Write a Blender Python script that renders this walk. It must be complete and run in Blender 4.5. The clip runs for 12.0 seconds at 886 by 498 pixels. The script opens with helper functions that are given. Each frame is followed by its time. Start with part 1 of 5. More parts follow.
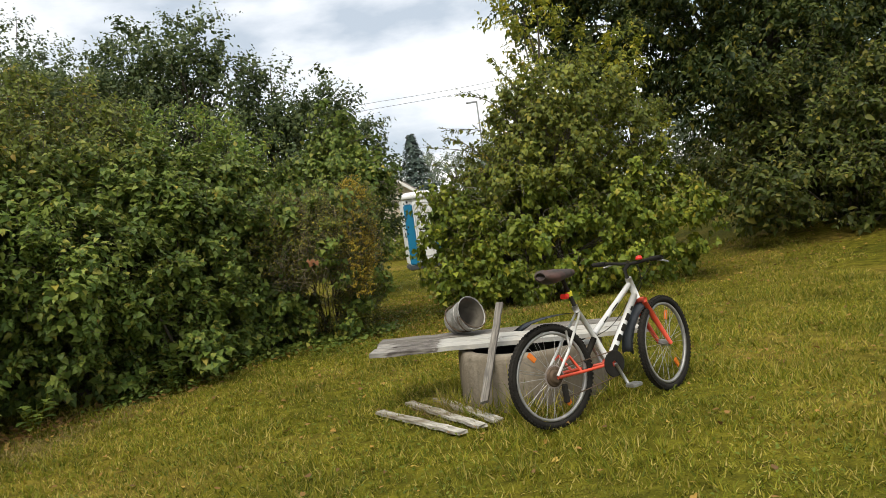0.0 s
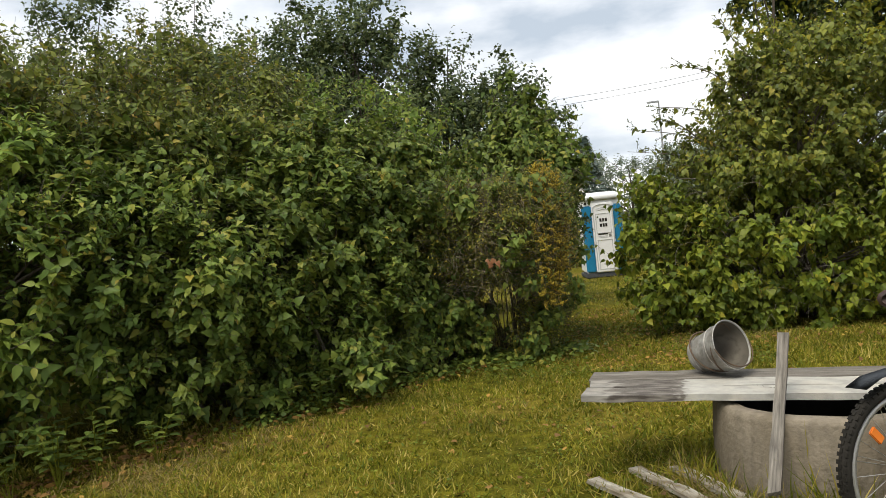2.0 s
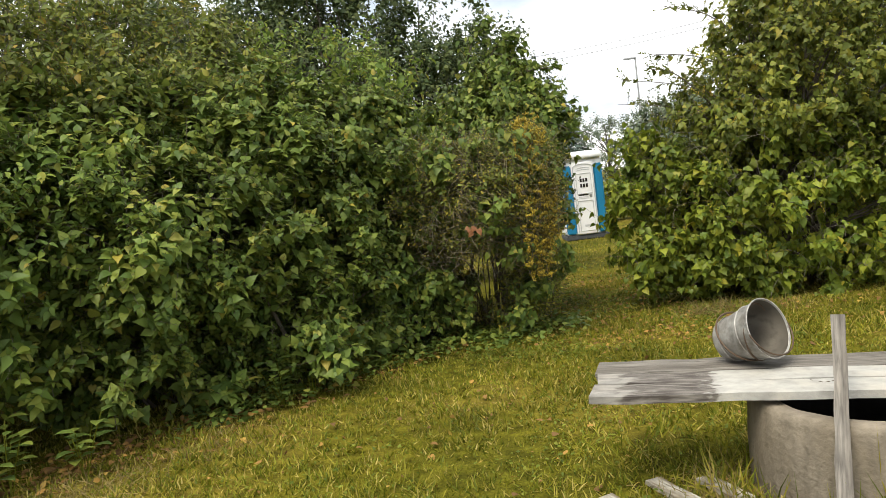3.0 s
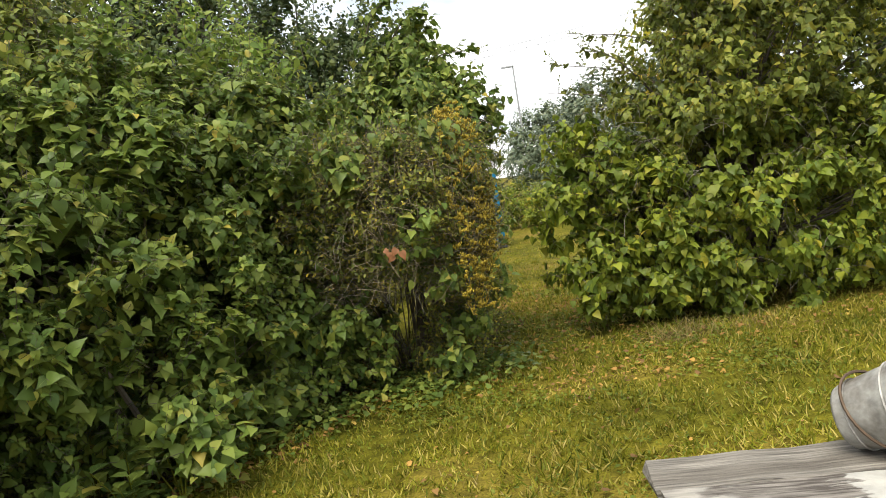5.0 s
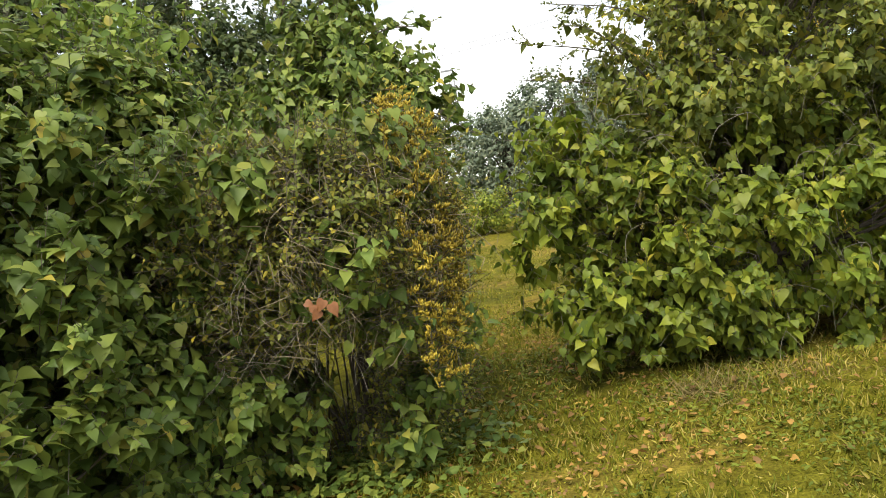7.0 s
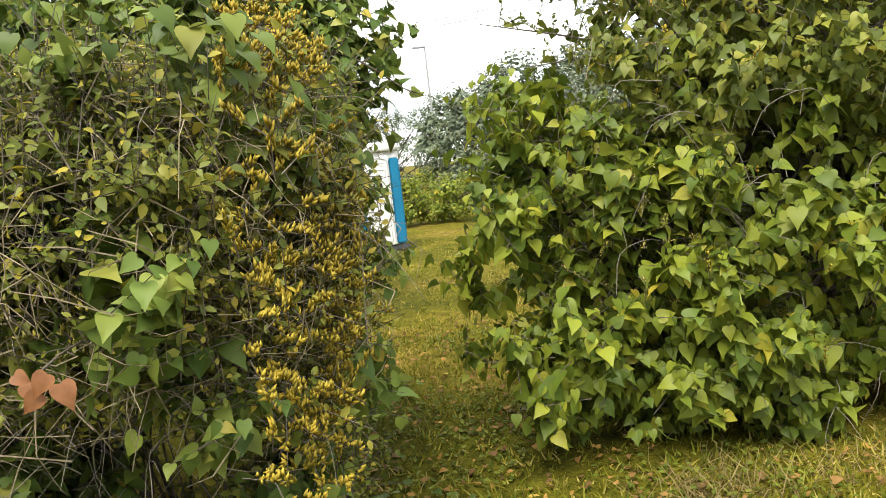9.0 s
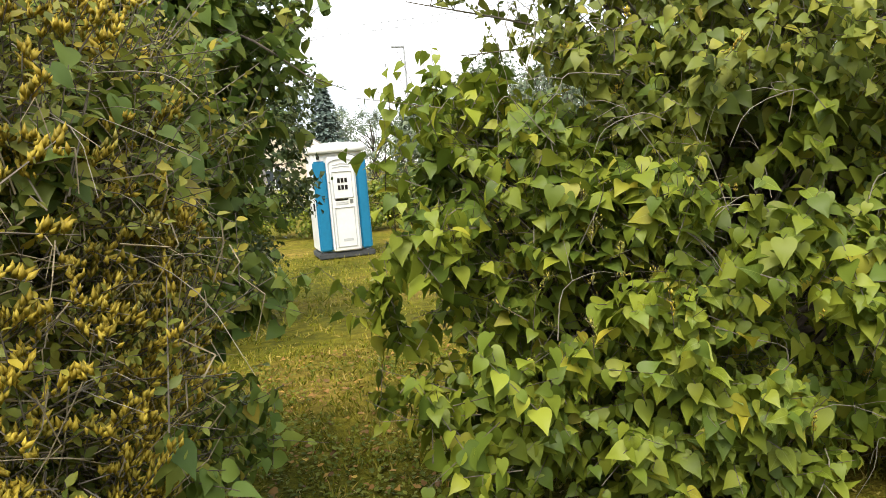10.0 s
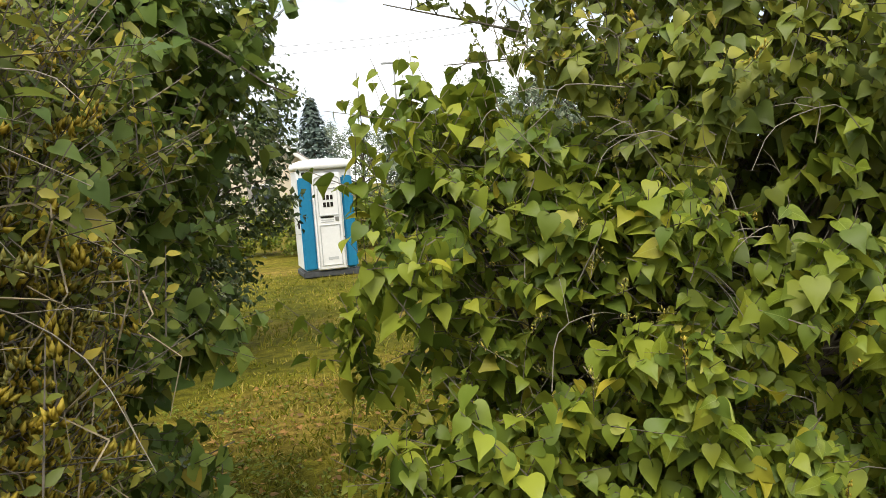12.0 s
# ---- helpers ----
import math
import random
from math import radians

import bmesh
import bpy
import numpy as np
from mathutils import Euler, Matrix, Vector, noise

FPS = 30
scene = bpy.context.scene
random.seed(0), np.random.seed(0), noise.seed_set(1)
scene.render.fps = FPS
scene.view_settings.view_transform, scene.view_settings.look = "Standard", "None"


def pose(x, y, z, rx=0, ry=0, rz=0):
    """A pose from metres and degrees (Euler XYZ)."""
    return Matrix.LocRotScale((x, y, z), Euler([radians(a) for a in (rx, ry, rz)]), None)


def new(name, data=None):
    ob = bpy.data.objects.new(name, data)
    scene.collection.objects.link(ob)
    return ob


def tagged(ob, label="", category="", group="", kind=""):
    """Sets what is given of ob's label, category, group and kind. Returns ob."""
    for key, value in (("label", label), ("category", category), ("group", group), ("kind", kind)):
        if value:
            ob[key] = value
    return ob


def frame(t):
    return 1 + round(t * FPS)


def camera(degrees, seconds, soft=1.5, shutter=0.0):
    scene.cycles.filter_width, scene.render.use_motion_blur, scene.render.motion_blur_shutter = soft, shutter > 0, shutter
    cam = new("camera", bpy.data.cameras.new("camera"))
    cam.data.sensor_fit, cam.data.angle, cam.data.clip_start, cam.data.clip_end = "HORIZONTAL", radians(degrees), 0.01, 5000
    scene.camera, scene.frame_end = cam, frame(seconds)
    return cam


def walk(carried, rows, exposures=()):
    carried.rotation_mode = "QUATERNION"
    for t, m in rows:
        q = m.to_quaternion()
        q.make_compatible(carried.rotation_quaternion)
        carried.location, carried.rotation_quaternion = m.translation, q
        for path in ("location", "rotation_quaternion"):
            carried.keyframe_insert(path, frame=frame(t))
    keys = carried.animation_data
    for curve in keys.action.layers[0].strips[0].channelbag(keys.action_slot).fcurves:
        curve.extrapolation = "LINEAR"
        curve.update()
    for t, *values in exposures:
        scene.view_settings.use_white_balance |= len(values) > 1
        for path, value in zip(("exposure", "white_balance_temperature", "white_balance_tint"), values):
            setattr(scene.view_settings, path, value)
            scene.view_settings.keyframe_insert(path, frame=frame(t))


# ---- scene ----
cam = camera(60.4, 12.0, soft=0.65)
METRES, EYE, TILT, LEAN, TURN = 8.0, 1.45, 7.5, 0.0, 0.0
ROWS = [
    (0.0, 0.0, 0.0, 0.0, -1.49, -10.94, 7.71),
    (0.5, -0.0103, 0.0494, -0.0075, 2.9, -9.04, 3.92),
    (1.0, -0.0233, 0.0995, -0.0189, 5.75, -8.52, 1.89),
    (1.5, -0.0347, 0.1499, -0.0303, 11.43, -8.7, 6.06),
    (2.0, -0.0543, 0.1958, -0.0383, 11.03, -8.83, 7.48),
    (2.5, -0.0704, 0.2396, -0.0452, 10.67, -10.19, 7.94),
    (3.0, -0.0718, 0.2886, -0.0496, 9.03, -11.85, 8.4),
    (3.5, -0.0801, 0.3289, -0.0558, 3.74, -11.07, 6.06),
    (5.5, -0.1338, 0.5093, -0.0771, -0.75, -12.44, 9.95),
    (6.0, -0.1353, 0.555, -0.0783, -0.63, -11.9, 10.75),
    (6.5, -0.1378, 0.5989, -0.0849, -1.44, -11.9, 10.98),
    (7.0, -0.1313, 0.6438, -0.0898, -5.1, -12.48, 9.74),
    (9.0, -0.0923, 0.8214, -0.1177, -6.91, -14.02, 5.52),
    (9.5, -0.0717, 0.8597, -0.1243, -7.32, -13.64, 5.1),
    (10.0, -0.0513, 0.8965, -0.1285, -8.06, -13.97, 3.75),
    (10.5, -0.0318, 0.9258, -0.1335, -6.47, -14.32, 3.14),
    (11.0, -0.0315, 0.9375, -0.1325, -6.62, -13.44, 3.48),
    (11.5, -0.0384, 0.9389, -0.1316, -7.12, -12.73, 3.39),
    (12.0, -0.0414, 0.9377, -0.132, -8.76, -12.77, 3.15),
]
walk(cam, [(t, pose(0, 0, EYE, TILT, LEAN, TURN) @ pose(METRES * x, METRES * y, METRES * z, 90 + pitch, roll, yaw)) for t, x, y, z, yaw, pitch, roll in ROWS],
     [(0.0, 0.22), (2.5, 0.2), (3.0, 0.6), (3.5, 0.84), (5.5, 0.78), (6.0, 0.9), (7.0, 0.9), (9.0, 1.16), (10.5, 1.0), (12.0, 0.78)])

# ---- world and light ----
world = bpy.data.worlds.new("overcast_sky")
scene.world = world
world.use_nodes = True
wt = world.node_tree
wt.nodes.clear()
SUN_EL, SUN_ROT = 60, 202


def build_sky():
    n, l = wt.nodes, wt.links
    out = n.new("ShaderNodeOutputWorld")
    bg = n.new("ShaderNodeBackground")
    sky = n.new("ShaderNodeTexSky")
    sky.sky_type, sky.sun_disc = "NISHITA", False
    sky.sun_elevation, sky.sun_rotation = radians(SUN_EL), radians(SUN_ROT)
    bg.inputs["Strength"].default_value = 0.12
    co = n.new("ShaderNodeTexCoord")
    mp = n.new("ShaderNodeMapping")
    mp.inputs["Scale"].default_value = (1.0, 1.0, 2.6)
    mp.inputs["Location"].default_value = (0.35, 0.0, 0.2)
    no = n.new("ShaderNodeTexNoise")
    no.inputs["Scale"].default_value, no.inputs["Detail"].default_value = 3.2, 7
    no.inputs["Roughness"].default_value = 0.52
    ramp = n.new("ShaderNodeValToRGB")
    e = ramp.color_ramp.elements
    e[0].position, e[0].color = 0.38, (4.4, 5.0, 5.7, 1)
    e[1].position, e[1].color = 0.60, (9.6, 9.6, 9.5, 1)
    m = e.new(0.49)
    m.color = (7.2, 7.5, 7.9, 1)
    mix = n.new("ShaderNodeMixRGB")
    mix.inputs["Fac"].default_value = 0.93
    l.new(co.outputs["Generated"], mp.inputs["Vector"])
    l.new(mp.outputs["Vector"], no.inputs["Vector"])
    l.new(no.outputs["Fac"], ramp.inputs["Fac"])
    l.new(sky.outputs["Color"], mix.inputs["Color1"])
    l.new(ramp.outputs["Color"], mix.inputs["Color2"])
    l.new(mix.outputs["Color"], bg.inputs["Color"])
    l.new(bg.outputs["Background"], out.inputs["Surface"])


build_sky()
sun = new("sun", bpy.data.lights.new("sun", "SUN"))
sun.data.energy, sun.data.angle, sun.data.color = 3.0, radians(34), (1.0, 0.93, 0.80)
sun.rotation_euler = (radians(90 - SUN_EL), 0, radians(180 - SUN_ROT))  # comes from behind the walker
sun.location = (0, 0, 20)


# ---- materials ----
def mat(name, color, rough=0.7, metal=0.0, var=0.25, scale=18.0, bump=0.15, bump_scale=60.0, tint=None, spec=0.4, stain=0.25, stain_scale=2.5):
    """A plain surface: its colour broken by fine grain and larger stains, with a fine relief."""
    m = bpy.data.materials.new(name)
    m.use_nodes = True
    n, l = m.node_tree.nodes, m.node_tree.links
    b = n["Principled BSDF"]
    b.inputs["Roughness"].default_value, b.inputs["Metallic"].default_value = rough, metal
    b.inputs["Specular IOR Level"].default_value = spec
    co = n.new("ShaderNodeTexCoord")
    fine, big = n.new("ShaderNodeTexNoise"), n.new("ShaderNodeTexNoise")
    fine.inputs["Scale"].default_value, fine.inputs["Detail"].default_value = scale, 6
    big.inputs["Scale"].default_value, big.inputs["Detail"].default_value = stain_scale, 5
    r1, r2 = n.new("ShaderNodeValToRGB"), n.new("ShaderNodeValToRGB")
    dark = tint or tuple(c * 0.45 for c in color)
    r1.color_ramp.elements[0].position, r1.color_ramp.elements[1].position = 0.3, 0.7
    r1.color_ramp.elements[0].color = (*[c * (1 - var) for c in color], 1)
    r1.color_ramp.elements[1].color = (*[min(1, c * (1 + var * 0.6)) for c in color], 1)
    r2.color_ramp.elements[0].position, r2.color_ramp.elements[1].position = 0.42, 0.68
    r2.color_ramp.elements[0].color, r2.color_ramp.elements[1].color = (0, 0, 0, 1), (stain, stain, stain, 1)
    mix = n.new("ShaderNodeMixRGB")
    mix.inputs["Color2"].default_value = (*dark, 1)
    bp, bn = n.new("ShaderNodeBump"), n.new("ShaderNodeTexNoise")
    bn.inputs["Scale"].default_value, bn.inputs["Detail"].default_value = bump_scale, 5
    bp.inputs["Strength"].default_value, bp.inputs["Distance"].default_value = bump, 0.01
    for t in (fine, big, bn):
        l.new(co.outputs["Object"], t.inputs["Vector"])
    l.new(fine.outputs["Fac"], r1.inputs["Fac"])
    l.new(big.outputs["Fac"], r2.inputs["Fac"])
    l.new(r1.outputs["Color"], mix.inputs["Color1"])
    l.new(r2.outputs["Color"], mix.inputs["Fac"])
    l.new(mix.outputs["Color"], b.inputs["Base Color"])
    l.new(bn.outputs["Fac"], bp.inputs["Height"])
    l.new(bp.outputs["Normal"], b.inputs["Normal"])
    return m


def leaf_mat(name, colors, through_light=0.35, rough=0.45, objects=False):
    """Leaves: each one takes its own colour from a ramp, with some light passing through it."""
    m = bpy.data.materials.new(name)
    m.use_nodes = True
    n, l = m.node_tree.nodes, m.node_tree.links
    b, out = n["Principled BSDF"], n["Material Output"]
    b.inputs["Roughness"].default_value, b.inputs["Specular IOR Level"].default_value = rough, 0.22
    ramp = n.new("ShaderNodeValToRGB")
    els = ramp.color_ramp.elements
    while len(els) < len(colors):
        els.new(0.5)
    for e, (p, c) in zip(els, colors):
        e.position, e.color = p, (*c, 1)
    if objects:
        src = n.new("ShaderNodeObjectInfo").outputs["Random"]
    else:
        src = n.new("ShaderNodeNewGeometry").outputs["Random Per Island"]
    l.new(src, ramp.inputs["Fac"])
    co, no = n.new("ShaderNodeTexCoord"), n.new("ShaderNodeTexNoise")
    no.inputs["Scale"].default_value, no.inputs["Detail"].default_value = 1.1, 4
    l.new(co.outputs["Object"], no.inputs["Vector"])
    hsv = n.new("ShaderNodeHueSaturation")
    mr = n.new("ShaderNodeMapRange")
    mr.inputs[1].default_value, mr.inputs[2].default_value, mr.inputs[3].default_value, mr.inputs[4].default_value = 0.3, 0.7, 0.7, 1.3
    l.new(no.outputs["Fac"], mr.inputs[0])
    l.new(mr.outputs[0], hsv.inputs["Value"])
    l.new(ramp.outputs["Color"], hsv.inputs["Color"])
    shade = hsv.outputs["Color"]
    if objects:  # a pale midrib and faint side veins along each single leaf
        def calc(op, x, y=0.0):
            k = n.new("ShaderNodeMath")
            k.operation = op
            for s, v in zip(k.inputs, (x, y)):
                if isinstance(v, float):
                    s.default_value = v
                else:
                    l.new(v, s)
            return k.outputs[0]
        sep = n.new("ShaderNodeSeparateXYZ")
        l.new(co.outputs["Object"], sep.inputs[0])
        ax = calc("ABSOLUTE", sep.outputs["X"])
        rib = calc("MULTIPLY", calc("LESS_THAN", ax, 0.017), 0.30)
        vein = calc("MULTIPLY", calc("LESS_THAN", calc("FRACT", calc("MULTIPLY", calc("SUBTRACT", sep.outputs["Y"], calc("MULTIPLY", ax, 0.8)), 6.0)), 0.09), 0.13)
        pale = n.new("ShaderNodeMixRGB")
        pale.inputs["Color2"].default_value = (0.34, 0.40, 0.12, 1)
        l.new(calc("MAXIMUM", rib, vein), pale.inputs["Fac"])
        l.new(shade, pale.inputs["Color1"])
        shade = pale.outputs["Color"]
    l.new(shade, b.inputs["Base Color"])
    tr = n.new("ShaderNodeBsdfTranslucent")
    l.new(shade, tr.inputs["Color"])
    mix = n.new("ShaderNodeMixShader")
    mix.inputs[0].default_value = through_light
    l.new(b.outputs[0], mix.inputs[1])
    l.new(tr.outputs[0], mix.inputs[2])
    l.new(mix.outputs[0], out.inputs["Surface"])
    return m


def ground_mat():
    m = bpy.data.materials.new("lawn_soil")
    m.use_nodes = True
    n, l = m.node_tree.nodes, m.node_tree.links
    b = n["Principled BSDF"]
    b.inputs["Roughness"].default_value, b.inputs["Specular IOR Level"].default_value = 0.95, 0.05
    co = n.new("ShaderNodeTexCoord")
    a, c, d = n.new("ShaderNodeTexNoise"), n.new("ShaderNodeTexNoise"), n.new("ShaderNodeTexNoise")
    for t, s in ((a, 0.55), (c, 9.0), (d, 70.0)):
        t.inputs["Scale"].default_value, t.inputs["Detail"].default_value = s, 6
        l.new(co.outputs["Object"], t.inputs["Vector"])
    r = n.new("ShaderNodeValToRGB")
    els = r.color_ramp.elements
    els[0].position, els[0].color = 0.3, (0.075, 0.08, 0.010, 1)
    els[1].position, els[1].color = 0.72, (0.22, 0.16, 0.04, 1)
    els.new(0.5).color = (0.13, 0.122, 0.014, 1)
    r2 = n.new("ShaderNodeValToRGB")
    r2.color_ramp.elements[0].position, r2.color_ramp.elements[0].color = 0.3, (0.45, 0.45, 0.42, 1)
    r2.color_ramp.elements[1].position, r2.color_ramp.elements[1].color = 0.7, (1.25, 1.2, 1.1, 1)
    r3 = n.new("ShaderNodeValToRGB")
    r3.color_ramp.elements[0].position, r3.color_ramp.elements[0].color = 0.3, (0.6, 0.6, 0.6, 1)
    r3.color_ramp.elements[1].position, r3.color_ramp.elements[1].color = 0.7, (1.3, 1.3, 1.2, 1)
    m1, m2 = n.new("ShaderNodeMixRGB"), n.new("ShaderNodeMixRGB")
    m1.blend_type = m2.blend_type = "MULTIPLY"
    m1.inputs["Fac"].default_value = m2.inputs["Fac"].default_value = 1
    l.new(a.outputs["Fac"], r.inputs["Fac"])
    l.new(c.outputs["Fac"], r2.inputs["Fac"])
    l.new(d.outputs["Fac"], r3.inputs["Fac"])
    l.new(r.outputs["Color"], m1.inputs["Color1"])
    l.new(r2.outputs["Color"], m1.inputs["Color2"])
    l.new(m1.outputs["Color"], m2.inputs["Color1"])
    l.new(r3.outputs["Color"], m2.inputs["Color2"])
    l.new(m2.outputs["Color"], b.inputs["Base Color"])
    bp = n.new("ShaderNodeBump")
    bp.inputs["Strength"].default_value, bp.inputs["Distance"].default_value = 0.6, 0.03
    l.new(d.outputs["Fac"], bp.inputs["Height"])
    l.new(bp.outputs["Normal"], b.inputs["Normal"])
    return m


G = leaf_mat
M_LILAC = G("lilac_leaf", [(0.0, (0.084, 0.129, 0.019)), (0.45, (0.164, 0.210, 0.024)), (0.88, (0.251, 0.282, 0.032)), (0.985, (0.327, 0.312, 0.034)), (1.0, (0.430, 0.358, 0.042))])
M_LILAC_NEAR = G("lilac_leaf_near", [(0.0, (0.085, 0.128, 0.014)), (0.45, (0.155, 0.20, 0.019)), (0.92, (0.23, 0.262, 0.024)), (1.0, (0.33, 0.29, 0.025))], objects=True)
M_HEDGE = G("hedge_leaf", [(0.0, (0.087, 0.142, 0.031)), (0.5, (0.163, 0.240, 0.043)), (0.90, (0.261, 0.314, 0.054)), (0.985, (0.331, 0.324, 0.061)), (1.0, (0.407, 0.324, 0.054))])
M_BROWN = G("pea_leaf", [(0.0, (0.095, 0.127, 0.024)), (0.5, (0.182, 0.205, 0.034)), (0.82, (0.263, 0.254, 0.043)), (0.96, (0.392, 0.331, 0.050)), (1.0, (0.540, 0.419, 0.050))])
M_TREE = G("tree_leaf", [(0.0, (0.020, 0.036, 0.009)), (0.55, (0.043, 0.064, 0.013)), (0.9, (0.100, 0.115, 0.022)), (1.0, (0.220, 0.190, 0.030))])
M_YTREE = G("yellowing_leaf", [(0.0, (0.100, 0.135, 0.017)), (0.5, (0.205, 0.222, 0.026)), (0.88, (0.337, 0.320, 0.030)), (1.0, (0.505, 0.42, 0.041))])
# some haze put into the leaves: lighter and greyer than M_TREE
M_MIDT_HAZED = G("mid_leaf_hazed", [(0.0, (0.042, 0.066, 0.024)), (0.6, (0.078, 0.11, 0.036)), (1.0, (0.14, 0.16, 0.05))], 0.25)
# haze is mixed into this leaf colour: a pale, greyed green
M_FAR_HAZED = G("far_leaf_hazed", [(0.0, (0.098, 0.130, 0.085)), (0.6, (0.150, 0.189, 0.117)), (1.0, (0.234, 0.260, 0.156))], 0.2)
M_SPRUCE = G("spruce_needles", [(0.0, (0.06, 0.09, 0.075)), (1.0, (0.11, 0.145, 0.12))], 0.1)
M_GRASS = G("grass_blade", [(0.0, (0.081, 0.107, 0.009)), (0.35, (0.170, 0.183, 0.013)), (0.75, (0.276, 0.241, 0.025)), (1.0, (0.446, 0.357, 0.107))], 0.3, 0.6)
M_CLOVER = G("clover_leaf", [(0.0, (0.075, 0.105, 0.014)), (0.6, (0.13, 0.165, 0.018)), (1.0, (0.20, 0.22, 0.03))], 0.3, 0.6)
M_STRAW = G("dry_straw", [(0.0, (0.13, 0.095, 0.035)), (0.5, (0.25, 0.19, 0.075)), (0.85, (0.36, 0.28, 0.12)), (1.0, (0.16, 0.17, 0.02))], 0.25, 0.7)
M_FALLEN = G("fallen_leaf", [(0.0, (0.13, 0.075, 0.03)), (0.6, (0.27, 0.15, 0.045)), (0.92, (0.36, 0.21, 0.05)), (1.0, (0.48, 0.34, 0.07))], 0.2, 0.7)
M_BARK = mat("bark", (0.085, 0.07, 0.052), 0.9, var=0.4, scale=40, bump=0.5)
M_TWIG = mat("grey_twig", (0.125, 0.105, 0.08), 0.85, var=0.4, scale=60)
M_LAWN = ground_mat()
M_CONC = mat("weathered_concrete", (0.215, 0.182, 0.135), 0.92, var=0.3, scale=22, bump=0.8, bump_scale=38, tint=(0.13, 0.105, 0.07), stain=0.85, stain_scale=4.5)
def streak(m, scale, axis=2, first=2):
    """Stretches a surface's grain and stains along one axis."""
    n, l = m.node_tree.nodes, m.node_tree.links
    for tex in [k for k in n if k.type == "TEX_NOISE"][:first]:
        mp = n.new("ShaderNodeMapping")
        mp.inputs["Scale"].default_value[axis] = scale
        l.new(tex.inputs["Vector"].links[0].from_socket, mp.inputs[0])
        l.new(mp.outputs[0], tex.inputs["Vector"])
    return m


streak(M_CONC, 0.3)
# near-black stands in for the shade under the well's boards
M_SHAFT_SHADE = mat("well_shaft_shade", (0.02, 0.019, 0.016), 0.95)
M_PLANK = streak(mat("grey_wood", (0.20, 0.182, 0.155), 0.9, var=0.6, scale=90, bump=0.9, bump_scale=110, tint=(0.085, 0.072, 0.058), stain=0.7, stain_scale=14), 0.07, 0, 3)
M_WPAINT = streak(mat("old_white_paint", (0.42, 0.40, 0.34), 0.8, var=0.45, scale=60, tint=(0.13, 0.10, 0.06), stain=0.9, stain_scale=24, bump=0.6), 0.25, 0, 3)
M_PLASTICW = mat("white_plastic", (0.80, 0.80, 0.80), 0.4, var=0.04, bump=0.02, stain=0.12)
M_PLASTICB = mat("blue_plastic", (0.015, 0.19, 0.36), 0.4, var=0.08, bump=0.02, stain=0.12)
M_BLACK = mat("black_rubber", (0.020, 0.018, 0.015), 0.8, var=0.3, spec=0.15)
M_GREY = mat("dull_metal", (0.42, 0.42, 0.41), 0.42, metal=0.8, var=0.2)


# ---- building helpers ----
def thing(name, at=(0, 0, 0), label="", category="", group="", kind="", turn=0.0):
    ob = new(name)
    ob.location, ob.rotation_euler = at, (0, 0, radians(turn))
    return tagged(ob, label, category, group, kind)


def part(name, bm, material, parent, label="", kind="", smooth=False):
    me = bm
    if isinstance(bm, bmesh.types.BMesh):
        me = bpy.data.meshes.new(name)
        bm.to_mesh(me)
        bm.free()
    me.polygons.foreach_set("use_smooth", [smooth] * len(me.polygons))
    if not me.materials:
        me.materials.append(material)
    ob = new(name, me)
    ob.parent = parent
    return tagged(ob, label, kind=kind)


def box(bm, c, s, m=Matrix(), bevel=0.0):
    r = bmesh.ops.create_cube(bm, size=1.0, matrix=m @ Matrix.Translation(c) @ Matrix.Diagonal((*s, 1)))
    if bevel:
        edges = list({e for v in r["verts"] for e in v.link_edges})
        bmesh.ops.bevel(bm, geom=edges, offset=bevel, segments=2, affect="EDGES")
    return bm


def tube(bm, pts, rad, sides=8, closed=False):
    """A tube along the points; rad is one radius or one for each point."""
    pts = [Vector(p) for p in pts]
    k = len(pts)
    rads = rad if isinstance(rad, (list, tuple)) else [rad] * k
    rings, up = [], Vector((0.13, 0.21, 0.97))
    for i, p in enumerate(pts):
        a = pts[(i - 1) % k] if closed or i else p
        b = pts[(i + 1) % k] if closed or i < k - 1 else p
        d = (b - a).normalized()
        if abs(d.dot(up)) > 0.95:
            up = Vector((0.9, 0.3, 0.1))
        x = d.cross(up).normalized()
        y = d.cross(x)
        rings.append([bm.verts.new(p + (x * math.cos(t) + y * math.sin(t)) * rads[i]) for t in (2 * math.pi * j / sides for j in range(sides))])
    for i in range(k if closed else k - 1):
        r, s = rings[i], rings[(i + 1) % k]
        for j in range(sides):
            bm.faces.new((r[j], r[(j + 1) % sides], s[(j + 1) % sides], s[j]))
    if not closed:
        bm.faces.new(rings[0])
        bm.faces.new(rings[-1][::-1])
    return bm


def lathe(bm, prof, sides=48, m=Matrix(), closed=False):
    """Turns a profile of (radius, height) about z."""
    rings = []
    for r, z in prof:
        rings.append([bm.verts.new(m @ Vector((r * math.cos(t), r * math.sin(t), z))) for t in (2 * math.pi * j / sides for j in range(sides))])
    n = len(rings)
    for i in range(n if closed else n - 1):
        a, b = rings[i], rings[(i + 1) % n]
        for j in range(sides):
            bm.faces.new((a[j], a[(j + 1) % sides], b[(j + 1) % sides], b[j]))
    return bm


